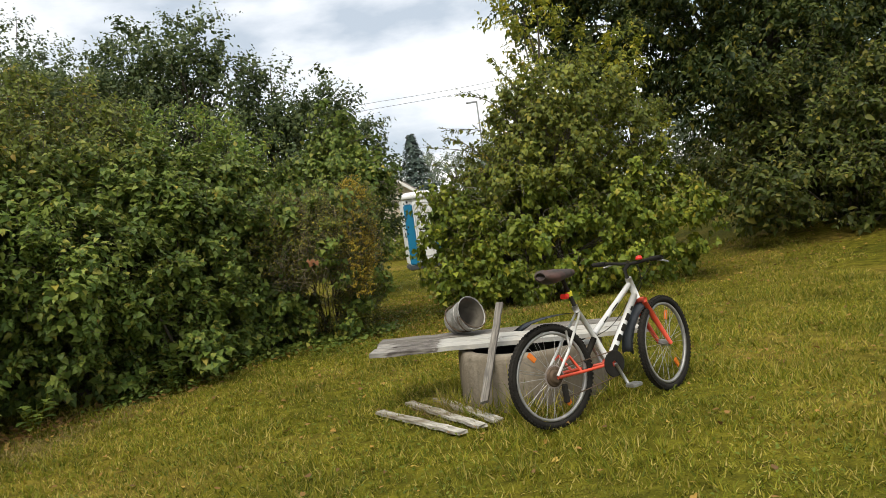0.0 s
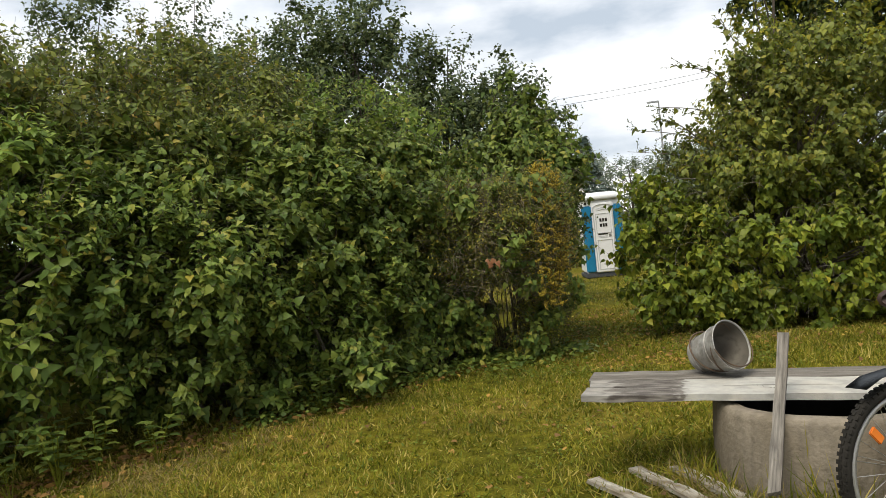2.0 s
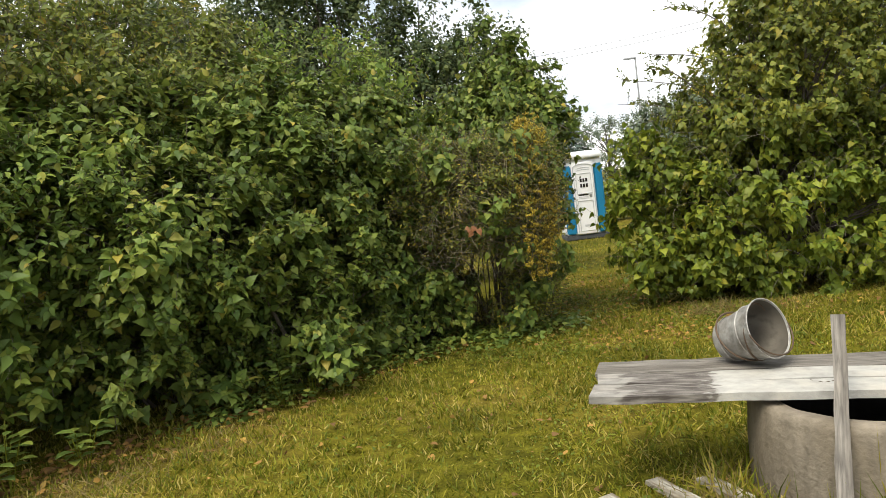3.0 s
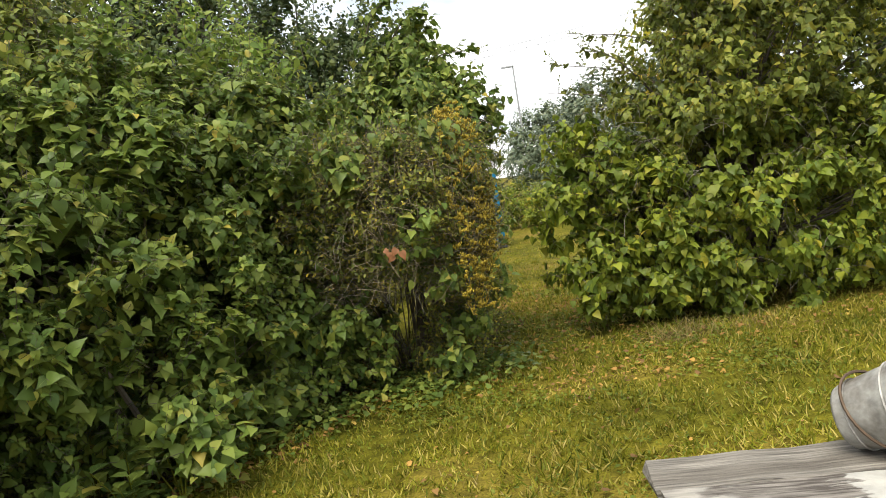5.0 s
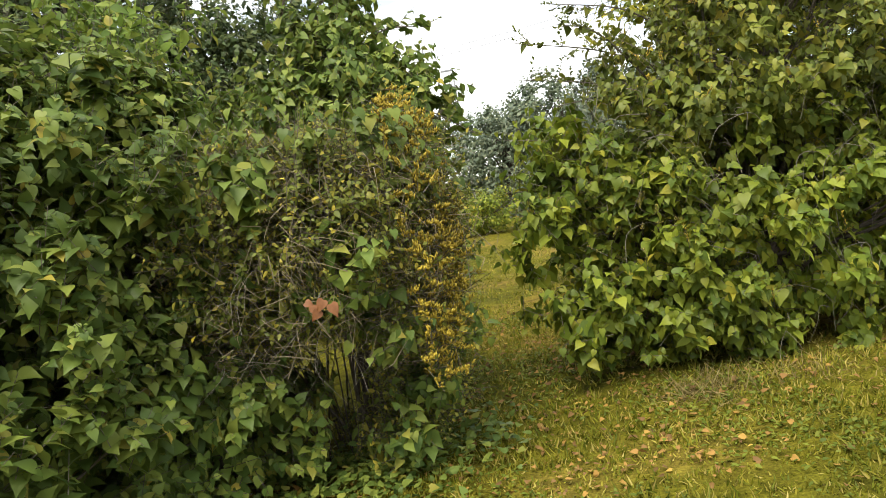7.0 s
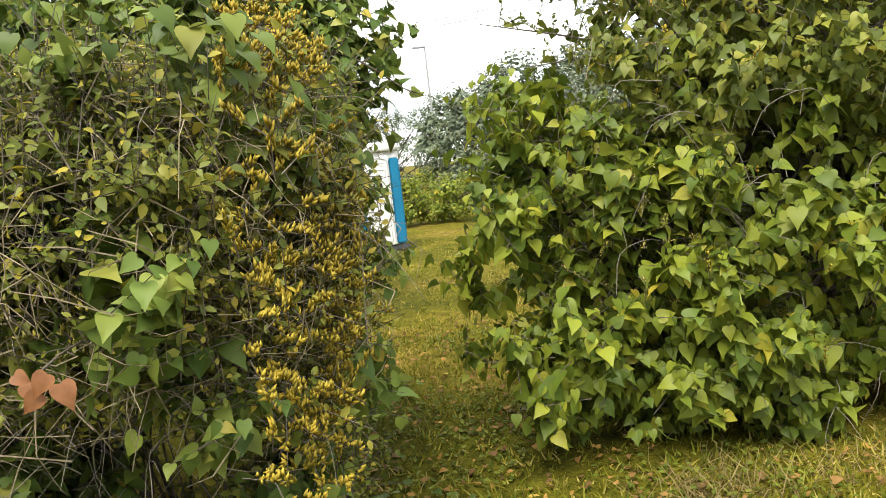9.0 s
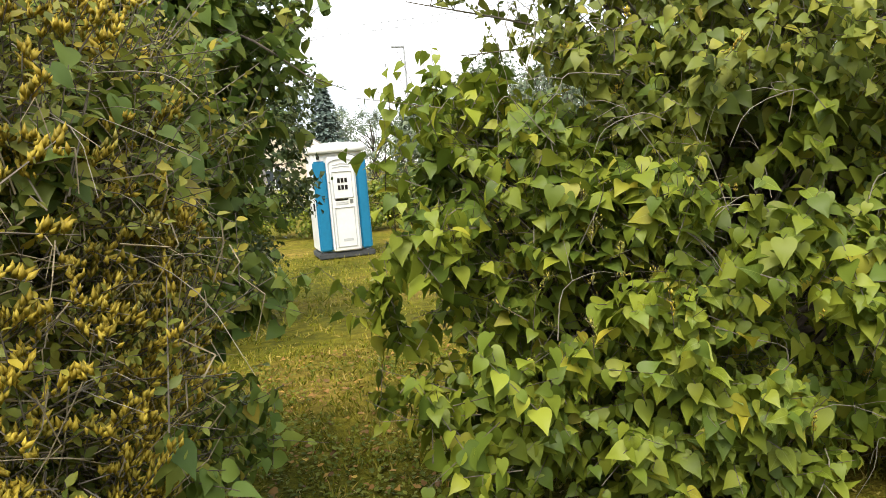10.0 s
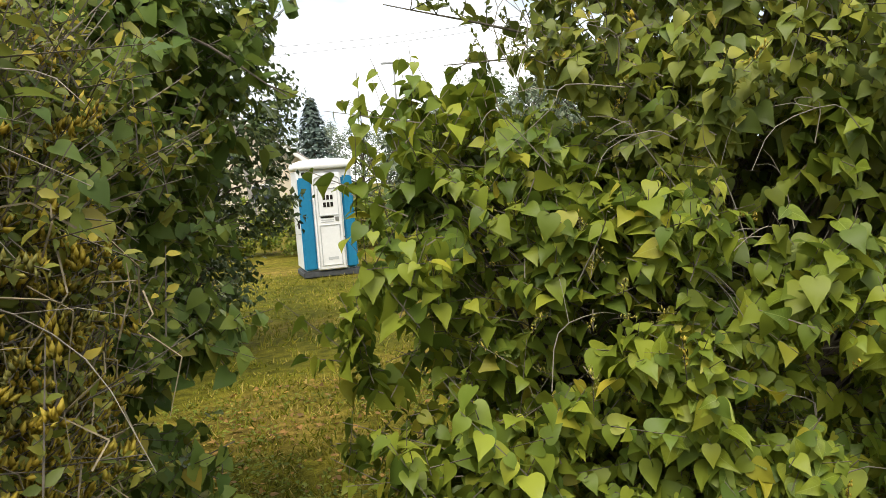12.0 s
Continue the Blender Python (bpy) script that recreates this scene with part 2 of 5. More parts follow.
def curve_pts(pts, n=6):
    """Catmull-Rom through the points."""
    P = [Vector(p) for p in pts]
    P = [P[0] * 2 - P[1]] + P + [P[-1] * 2 - P[-2]]
    out = []
    for i in range(1, len(P) - 2):
        for k in range(n):
            t = k / n
            a, b, c, d = P[i - 1:i + 3]
            out.append(0.5 * (2 * b + (c - a) * t + (2 * a - 5 * b + 4 * c - d) * t * t + (3 * b - a - 3 * c + d) * t ** 3))
    return out + [P[-2]]


# ---- foliage helpers ----
HEART_V = np.array([(0, 0, 0), (0, .35, .03), (0, .72, .0), (0, 1.08, -.14), (-.27, -.1, .05), (-.46, .2, .1), (-.33, .58, .05), (.27, -.1, .05), (.46, .2, .1), (.33, .58, .05)], float)
HEART_F = np.array([(0, 5, 4), (0, 1, 5), (1, 6, 5), (1, 2, 6), (2, 3, 6), (0, 7, 8), (0, 8, 1), (1, 8, 9), (1, 9, 2), (2, 9, 3)])


def fine_heart():
    """A heart-shaped leaf with round lobes, a pointed tip and a curved blade."""
    half = [(0.0, 0.0), (0.14, -0.06), (0.31, -0.06), (0.43, 0.05), (0.475, 0.22), (0.42, 0.45), (0.29, 0.68), (0.12, 0.94)]
    V, F = [(0, y, 0.05 * math.sin(y * 3) - 0.16 * y * y) for y in (0.0, 0.3, 0.62, 1.18)], []
    for s in (-1, 1):
        o = len(V)
        V += [(s * x, y, 0.05 * math.sin(y * 3) - 0.16 * y * y + 0.22 * x - 0.2 * x * x) for x, y in half[1:]]
        for tri in ((0, o, o + 1), (0, o + 1, o + 2), (0, o + 2, 1), (1, o + 2, o + 3), (1, o + 3, o + 4), (1, o + 4, 2), (2, o + 4, o + 5), (2, o + 5, o + 6), (2, o + 6, 3)):
            F.append(tri if s > 0 else tri[::-1])
    return np.array(V, float), np.array(F)


OVAL_V = np.array([(0, 0, 0), (0, .5, .02), (0, 1, -.1), (-.27, .3, .08), (-.22, .66, .06), (.27, .3, .08), (.22, .66, .06)], float)
OVAL_F = np.array([(0, 1, 3), (1, 4, 3), (1, 2, 4), (0, 5, 1), (1, 5, 6), (1, 6, 2)])
DIA_V = np.array([(0, 0, 0), (-.36, .45, .1), (.36, .45, .1), (0, 1, -.06)], float)
DIA_F = np.array([(0, 2, 1), (1, 2, 3)])
POINT_V = np.array([(0, 0, 0), (0, .32, -.02), (0, .66, -.03), (0, 1.08, -.2), (-.2, .12, .05), (-.29, .36, .07), (-.2, .68, .02), (.2, .12, .05), (.29, .36, .07), (.2, .68, .02)], float)
POINT_F = np.array([(0, 1, 4), (1, 5, 4), (1, 2, 5), (2, 6, 5), (2, 3, 6), (0, 7, 1), (1, 7, 8), (1, 8, 2), (2, 8, 9), (2, 9, 3)])
POD_V = np.array([(0, 0, 0), (.19, .45, .12), (-.19, .45, .12), (0, .45, -.19), (0, 1, 0)], float)
POD_F = np.array([(0, 1, 2), (0, 3, 1), (0, 2, 3), (4, 2, 1), (4, 1, 3), (4, 3, 2)])
HEART, OVAL, DIA, LOBED, POINTED, POD = (HEART_V, HEART_F), (OVAL_V, OVAL_F), (DIA_V, DIA_F), fine_heart(), (POINT_V, POINT_F), (POD_V, POD_F)


def unit(a):
    return a / np.maximum(np.linalg.norm(a, axis=-1, keepdims=True), 1e-9)


def frames_of(way, normal):
    """Orthonormal frames with y along way and z near normal, as columns."""
    y = unit(way)
    x = unit(np.cross(y, normal))
    return np.stack([x, y, np.cross(x, y)], -1)


def raw_mesh(name, V, F, material):
    me = bpy.data.meshes.new(name)
    k = F.shape[1]
    me.vertices.add(len(V))
    me.vertices.foreach_set("co", np.ascontiguousarray(V, np.float32).ravel())
    me.loops.add(len(F) * k)
    me.loops.foreach_set("vertex_index", np.ascontiguousarray(F, np.int32).ravel())
    me.polygons.add(len(F))
    me.polygons.foreach_set("loop_start", np.arange(0, len(F) * k, k, dtype=np.int32))
    me.update(calc_edges=True)
    me.materials.append(material)
    return me


def strew(name, template, at, turn, size, material):
    """One mesh of many leaves: template placed at each point with its frame and size."""
    V, F = template
    P = np.einsum("nij,kj->nki", turn * np.asarray(size)[:, None, None], V) + at[:, None, :]
    idx = (np.arange(len(at)) * len(V))[:, None, None] + F[None]
    return raw_mesh(name, P.reshape(-1, 3), idx.reshape(-1, 3), material)


def prisms(name, a, b, ra, rb, material):
    """Three-sided straight twigs from a to b."""
    d = unit(b - a)
    x = unit(np.cross(d, np.array([0.3, 0.2, 0.93])))
    y = np.cross(d, x)
    V = []
    for k in range(3):
        t = 2 * math.pi * k / 3
        o = x * math.cos(t) + y * math.sin(t)
        V += [a + o * np.reshape(ra, (-1, 1)), b + o * np.reshape(rb, (-1, 1))]
    V = np.stack(V, 1)
    F = np.array([(0, 2, 3, 1), (2, 4, 5, 3), (4, 0, 1, 5)])
    idx = (np.arange(len(a)) * 6)[:, None, None] + F[None]
    return raw_mesh(name, V.reshape(-1, 3), idx.reshape(-1, 4), material)


def shell_points(rng, blobs, n, depth=0.3, rough=0.22, low=0.05, freq=2.2, front=None):
    """Points in the outer shell of a union of ellipsoids with a lumpy outline, and the ways outward."""
    B = np.array(blobs, float)
    area = (B[:, 3] * B[:, 4] + B[:, 4] * B[:, 5] + B[:, 3] * B[:, 5])
    P, N = [], []
    got = 0
    while got < n:
        m = n
        k = rng.choice(len(B), m, p=area / area.sum())
        d = unit(rng.normal(size=(m, 3)))
        lump = np.array([noise.noise(Vector(v) * freq + Vector((i * 3.1, 0, 0))) for v, i in zip(d.tolist(), k.tolist())])
        lump2 = np.array([noise.noise(Vector(v) * freq * 3 + Vector((i * 5.7, 9, 0))) for v, i in zip(d.tolist(), k.tolist())])
        r = (1 - depth * rng.random(m) ** 1.6) * (1 + rough * lump + rough * 0.5 * lump2)
        p = B[k, :3] + d * B[k, 3:] * r[:, None]
        ok = p[:, 2] > low
        for j in range(len(B)):
            q = (p - B[j, :3]) / B[j, 3:]
            ok &= (np.linalg.norm(q, axis=1) > 0.72) | (k == j)
        if front is not None:
            ok &= front(p)
        P.append(p[ok])
        N.append(unit(d / B[k, 3:])[ok])
        got += ok.sum()
    return np.concatenate(P)[:n], np.concatenate(N)[:n]


UP = np.array([0, 0, 1.0])


def clumps(rng, blobs, count, radius, per, fill=0.3, **shell):
    """Domes of twigs set over the blobs, with gaps between them, and a thinner filling behind. Returns places, ways outward and leaf scales."""
    low = shell.get("low", 0.05)
    C, N = shell_points(rng, blobs, count, **{"depth": 0.22, **shell})
    rad = radius * rng.uniform(0.6, 1.35, count)
    d = unit(rng.normal(size=(count, per, 3)) + N[:, None] * 0.8 + UP * 0.25)
    p = (C[:, None] + d * rad[:, None, None] * rng.random((count, per, 1)) ** 0.5 * np.array([1, 1, 0.8])).reshape(-1, 3)
    n = unit(d * 0.6 + N[:, None] * 0.6 + UP * 0.15).reshape(-1, 3)
    k = np.repeat(rng.uniform(0.68, 1.2, count), per)
    m = int(fill * len(p))
    if m:
        q, r = shell_points(rng, blobs, m, **{**shell, "depth": 0.75})
        p, n, k = np.concatenate([p, q]), np.concatenate([n, r]), np.concatenate([k, np.full(m, 0.85)])
    ok = p[:, 2] > low
    return p[ok], n[ok], k[ok]


def twigs_of(rng, P, N, length, leaves, size, droop=0.6, spread=0.9, lift=0.3, jitter=0.4, face=0.5, sky=0.5):
    """Twigs at the points, each with leaves in pairs. Returns twig ends and the leaves' places, frames and sizes."""
    m = len(P)
    d = unit(N * 0.8 + UP * lift + rng.normal(size=(m, 3)) * jitter)
    L = length * rng.uniform(0.6, 1.4, m)
    a, b = P - d * L[:, None] * 0.6, P + d * L[:, None] * 0.4
    side = unit(np.cross(d, unit(rng.normal(size=(m, 3)))))
    at, way, nor, sz = [], [], [], []
    for k in range(leaves):
        f = (k // 2 * 2 + 1 + rng.uniform(-0.4, 0.4, m)) / (leaves + 0.5)
        s = side if (k // 2) % 2 == 0 else np.cross(d, side)
        s = s * (1 if k % 2 else -1)
        at.append(a + (b - a) * f[:, None])
        way.append(unit(s * spread + d * 0.5 - UP * droop + rng.normal(size=(m, 3)) * 0.3))
        nor.append(unit(N * 0.8 + UP * sky + rng.normal(size=(m, 3)) * face))
        sz.append(size * rng.uniform(0.6, 1.25, m) * (1.1 - 0.35 * f))
    at, way, nor, sz = np.concatenate(at), np.concatenate(way), np.concatenate(nor), np.concatenate(sz)
    return a, b, at, frames_of(way, nor), sz


def stems(bm, rng, base, ends, r0, bow=0.25):
    """Bowed stems from the base region to the ends, tapering."""
    for e in ends:
        s = Vector((base[0] + rng.uniform(-1, 1) * base[3], base[1] + rng.uniform(-0.2, 1) * base[3], -0.03))
        e = Vector(e)
        m1 = s.lerp(e, 0.35) + Vector((0, 0, bow * (e.z - s.z))) + Vector(rng.normal(size=3) * 0.06)
        m2 = s.lerp(e, 0.7) + Vector((0, 0, bow * 0.8 * (e.z - s.z))) + Vector(rng.normal(size=3) * 0.08)
        pts = curve_pts([s, m1, m2, e], 3)
        r = r0 * rng.uniform(0.6, 1.3)
        tube(bm, pts, [r * (1 - 0.85 * i / (len(pts) - 1)) for i in range(len(pts))], 5)
    return bm


def shrub(name, label, blobs, base, count, length, leaves, size, material, seed, template=HEART, near=None, near_mat=None, fine=None, stem_r=0.02, n_stems=30, category="shrub", wood=None, clump=0.2, per=9, **kw):
    """A shrub: stems, twigs and foliage. near: a test of points whose leaves become parts of their own (at most 300)."""
    rng = np.random.default_rng(seed)
    shell = {k: kw.pop(k) for k in ("depth", "rough", "low", "freq", "front", "fill") if k in kw}
    P, N, scales = clumps(rng, blobs, count, clump, per, **shell)
    a, b, at, fr, sz = twigs_of(rng, P, N, length, leaves, size * scales, **kw)
    o = np.array([base[0], base[1], 0.0])
    t = thing(name, tuple(o), label, category)
    if near is not None:
        pick = np.flatnonzero(near(at))
        if len(pick) > 300:
            pick = pick[rng.permutation(len(pick))[:300]]
        shapes = []
        for k in range(6):
            tm = LOBED if template is HEART else template
            V = tm[0].copy()
            V[:, 0] *= rng.uniform(0.85, 1.15)
            V[:, 2] *= rng.uniform(0.3, 2.0)
            shapes.append(raw_mesh("leaf", V, tm[1], near_mat or material))
        for i in pick:
            lf = part("leaf", shapes[i % 6], None, t, smooth=True)
            lf.matrix_basis = Matrix.Translation(at[i] - o) @ Matrix([[*r, 0] for r in (fr[i] * sz[i]).tolist()] + [[0, 0, 0, 1]])
        keep = np.ones(len(at), bool)
        keep[pick] = False
        at, fr, sz = at[keep], fr[keep], sz[keep]
    if fine is not None:
        q = fine(at)
        part("foliage", strew("foliage", LOBED, at[q] - o, fr[q], sz[q], material), None, t, kind="stuff", smooth=True)
        at, fr, sz = at[~q], fr[~q], sz[~q]
    part("foliage", strew("foliage", template, at - o, fr, sz, material), None, t, kind="stuff", smooth=True)
    part("twig_mass", prisms("twig_mass", a - o, b - o, np.full(len(a), 0.0022), np.full(len(a), 0.0011), wood or M_TWIG), None, t, kind="stuff")
    inner = (P - N * 0.2 - o)[P[:, 2] > 0.75]
    inner = inner[rng.permutation(len(inner))[:n_stems]]
    for e in inner:
        part("stem", stems(bmesh.new(), rng, (0, 0, 0, base[2]), [e], stem_r), wood or M_BARK, t)
    return t


def tree(name, label, base, height, blobs, count, length, leaves, size, material, seed, trunk_r=0.14, template=DIA, category="tree", clump=0.3, per=9, **kw):
    """A tree: a tapered trunk with limbs to its boughs, and a crown of twigs with leaves."""
    rng = np.random.default_rng(seed)
    shell = {k: kw.pop(k) for k in ("depth", "rough", "low", "freq", "front", "fill") if k in kw}
    P, N, scales = clumps(rng, blobs, count, clump, per, **shell)
    a, b, at, fr, sz = twigs_of(rng, P, N, length, leaves, size * scales, **kw)
    o = np.array([base[0], base[1], 0.0])
    t = thing(name, tuple(o), label, category)
    part("crown", strew("crown", template, at - o, fr, sz, material), None, t, kind="stuff")
    bm = bmesh.new()
    top = Vector((rng.normal() * 0.2, rng.normal() * 0.2, height * 0.8))
    axis = curve_pts([(0, 0, -0.05), Vector((rng.normal() * 0.08, rng.normal() * 0.08, height * 0.3)), Vector((rng.normal() * 0.15, rng.normal() * 0.15, height * 0.55)), top], 4)
    tube(bm, axis, [trunk_r * (1.15 - 0.95 * i / (len(axis) - 1)) for i in range(len(axis))], 9)
    part("trunk", bm, M_BARK, t, smooth=True)
    for q in (P - o)[rng.permutation(len(P))[:36]]:
        f = min(0.95, max(0.15, (q[2] / height) * rng.uniform(0.45, 0.8)))
        s = axis[int(f * (len(axis) - 1))]
        e = Vector(q)
        m = s.lerp(e, 0.5) + Vector((0, 0, 0.08 * height * rng.random())) + Vector(rng.normal(size=3) * 0.1)
        pts = curve_pts([s, m, e], 4)
        part("limb", tube(bmesh.new(), pts, [trunk_r * 0.32 * (1 - 0.88 * i / (len(pts) - 1)) for i in range(len(pts))], 5), M_BARK, t)
    return t


# ---- ground ----
def ground_z(x, y):
    bank = max(0.0, min(1.0, (x - 3.0) / 5.0)) * max(0.0, min(1.0, (y - 7.0) / 6.0))
    fall = max(0.0, min(1.0, (y - 9.0) / 12.0))
    return -0.38 * fall * fall * (3 - 2 * fall) + 0.55 * bank * bank * (3 - 2 * bank) + 0.02 * noise.noise(Vector((x * 0.5, y * 0.5, 0))) * min(1, max(0, (40 - y) / 20))


def build_ground():
    xs = sorted({*np.round(np.arange(-12, 14.1, 0.5), 2).tolist(), 0.255, 0.805, -3000, -900, -300, -120, -60, -35, -22, -16, 18, 24, 36, 60, 120, 300, 900, 3000})
    ys = sorted({*np.round(np.arange(-4, 26.1, 0.5), 2).tolist(), 5.245, 5.795, -3000, -600, -150, -60, -25, -10, 30, 36, 45, 60, 90, 150, 300, 900, 3000})
    V = np.array([(x, y, ground_z(x, y)) for y in ys for x in xs])
    w = len(xs)
    F = np.array([(j * w + i, j * w + i + 1, (j + 1) * w + i + 1, (j + 1) * w + i) for j in range(len(ys) - 1) for i in range(w - 1)
                  if not (0.25 < (xs[i] + xs[i + 1]) / 2 < 0.81 and 5.24 < (ys[j] + ys[j + 1]) / 2 < 5.8)])
    me = raw_mesh("ground", V, F, M_LAWN)
    for f in me.polygons:
        f.use_smooth = True
    tagged(new("ground", me), "yellowing mown lawn on level ground", "lawn", kind="structure")


build_ground()


# ---- shrubs beside the gap ----
# lilac leaf again with shade put into the colour: darker, greyer than M_LILAC
M_LILAC_SHADED = leaf_mat("shaded_lilac_leaf", [(0.0, (0.069, 0.114, 0.024)), (0.5, (0.135, 0.189, 0.036)), (0.90, (0.218, 0.258, 0.048)), (0.985, (0.289, 0.278, 0.055)), (1.0, (0.378, 0.304, 0.048))])
M_LILAC_SHADED_ONE = leaf_mat("shaded_lilac_single", [(0.0, (0.072, 0.116, 0.027)), (0.5, (0.140, 0.193, 0.037)), (0.96, (0.217, 0.256, 0.047)), (1.0, (0.326, 0.286, 0.054))], objects=True)
# darker olive that carries the shade on the lilac's upper part
M_OLIVE_SHADED = leaf_mat("olive_leaf_shaded", [(0.0, (0.077, 0.104, 0.019)), (0.5, (0.144, 0.171, 0.028)), (0.9, (0.226, 0.236, 0.037)), (0.985, (0.289, 0.265, 0.040)), (1.0, (0.347, 0.289, 0.046))])
M_TOPLEAF = leaf_mat("hedge_top_leaf", [(0.0, (0.083, 0.110, 0.024)), (0.5, (0.149, 0.182, 0.035)), (0.9, (0.226, 0.244, 0.046)), (1.0, (0.352, 0.253, 0.044))])
M_POD = leaf_mat("yellow_pod", [(0.0, (0.211, 0.176, 0.026)), (0.5, (0.422, 0.308, 0.035)), (1.0, (0.581, 0.458, 0.070))], 0.35)
M_BUD = leaf_mat("seed_bud", [(0.0, (0.130, 0.130, 0.039)), (0.6, (0.286, 0.260, 0.065)), (1.0, (0.546, 0.442, 0.078))], 0.2)
M_PALETWIG = mat("pale_grey_twig", (0.20, 0.175, 0.135), 0.85, var=0.3, scale=60)

# the hedge runs on a slant past the lawn: its foot from HEDGE_A, s metres along, n metres out towards the lawn
HEDGE_A, HEDGE_U, HEDGE_N = (-5.0, 4.2), (0.553, 0.833), (0.833, -0.553)


def hedge_at(s, n):
    return HEDGE_A[0] + HEDGE_U[0] * s + HEDGE_N[0] * n, HEDGE_A[1] + HEDGE_U[1] * s + HEDGE_N[1] * n


def hedge_blobs(s0, s1, step, rows, seed):
    """Boughs along the hedge: rows of (outward, height, half width, half height)."""
    r = random.Random(seed)
    out = []
    s = s0
    while s <= s1:
        for n, z, w, h in rows:
            k = r.uniform(0.85, 1.12)
            x, y = hedge_at(s + r.uniform(-0.2, 0.2), n + r.uniform(-0.1, 0.08))
            out.append((x, y, z * r.uniform(0.94, 1.06), w * k, w * k, h * k))
        s += step
    return out


def lawn_side(deep):
    """Keeps what lies less than deep metres behind the hedge's foot, and its top."""
    return lambda p: ((p[:, 0] - HEDGE_A[0]) * HEDGE_N[0] + (p[:, 1] - HEDGE_A[1]) * HEDGE_N[1] > -deep) | (p[:, 2] > 2.0)


LOW_ROWS = [(-0.75, 0.62, 0.62, 0.5), (-0.52, 1.3, 0.70, 0.62), (-1.0, 1.95, 0.75, 0.62)]
shrub("dogwood_hedge", "dense green hedge shrub with pointed oval leaves", hedge_blobs(-0.2, 2.3, 0.62, LOW_ROWS, 1), (-5.0, 5.6, 0.4), 420, 0.24, 8, 0.086, M_HEDGE, 14, template=POINTED, n_stems=24,
      clump=0.17, per=10, rough=0.35, freq=2.8, front=lawn_side(1.5), low=0.26, droop=0.3, spread=1.1, face=0.3, sky=0.9)
LILAC_ROWS = [(-0.50, 0.5, 0.58, 0.55), (-0.40, 1.25, 0.66, 0.6), (-0.95, 1.9, 0.75, 0.62)]
shrub("lilac_hedge", "dense overgrown green lilac hedge along the lawn", hedge_blobs(2.85, 4.7, 0.6, LILAC_ROWS, 2) + [(-2.62, 7.62, 0.55, 0.34, 0.34, 0.36)], (-3.2, 7.9, 0.5), 520, 0.24, 8, 0.070, M_LILAC_SHADED, 3, n_stems=60,
      near=lambda p: (p[:, 1] < 7.75) & (p[:, 0] > -3.0), near_mat=M_LILAC_SHADED_ONE, fine=lambda p: p[:, 2] < 2.2, clump=0.17, per=10, rough=0.4, freq=2.8, front=lawn_side(1.4), low=0.14, droop=0.3, face=0.32, sky=1.1)
EDGE_ROWS = [(-0.45, 0.5, 0.5, 0.5), (-0.40, 1.3, 0.52, 0.45), (-0.75, 1.85, 0.6, 0.5)]
shrub("lilac_clump", "lilac at the end of the hedge, shade put into its green", hedge_blobs(5.1, 5.75, 0.6, EDGE_ROWS, 5) + [(-1.95, 8.95, 0.4, 0.3, 0.35, 0.4)], (-2.3, 9.1, 0.3), 220, 0.24, 8, 0.068, M_LILAC_SHADED, 23, n_stems=30, fine=lambda p: p[:, 2] < 2.2, clump=0.16, per=10, rough=0.4, low=0.15, droop=0.7, face=0.3)
TOP_ROWS = [(-1.75, 2.5, 0.9, 0.75), (-1.15, 2.4, 0.6, 0.5)]
shrub("olive_hedge", "tall olive-green twiggy shrub rising over the hedge", hedge_blobs(0.0, 4.6, 0.85, TOP_ROWS, 3), (-4.2, 7.6, 0.6), 470, 0.3, 8, 0.068, M_TOPLEAF, 24, template=POINTED, n_stems=60, clump=0.2, per=9, rough=0.45, freq=2.6, low=1.0, droop=0.4, wood=M_TWIG)
H2 = [(-3.4, 9.7, 2.0, 1.2, 1.0, 1.0), (-2.6, 9.9, 1.7, 0.8, 0.8, 1.15), (-4.6, 9.5, 1.9, 1.2, 1.0, 1.2), (-2.2, 10.5, 1.6, 0.6, 0.7, 0.8), (-5.8, 8.6, 1.9, 1.1, 1.0, 1.2), (-7.2, 7.6, 1.6, 1.3, 1.2, 1.5), (-6.4, 5.6, 1.4, 1.0, 1.0, 1.3)]
shrub("mixed_hedge", "tall dark green leafy hedge shrubs behind the lilac", H2, (-3.6, 9.6, 0.6), 620, 0.32, 8, 0.078, M_HEDGE, 13, template=POINTED, n_stems=70, clump=0.22, per=9, rough=0.45, freq=2.8)


def round_hollow(p):
    """Keeps clear the opening beneath the arching shrub."""
    return ((p[:, 0] + 1.48) / 0.30) ** 2 + ((p[:, 2] - 0.62) / 0.2) ** 2 > 1


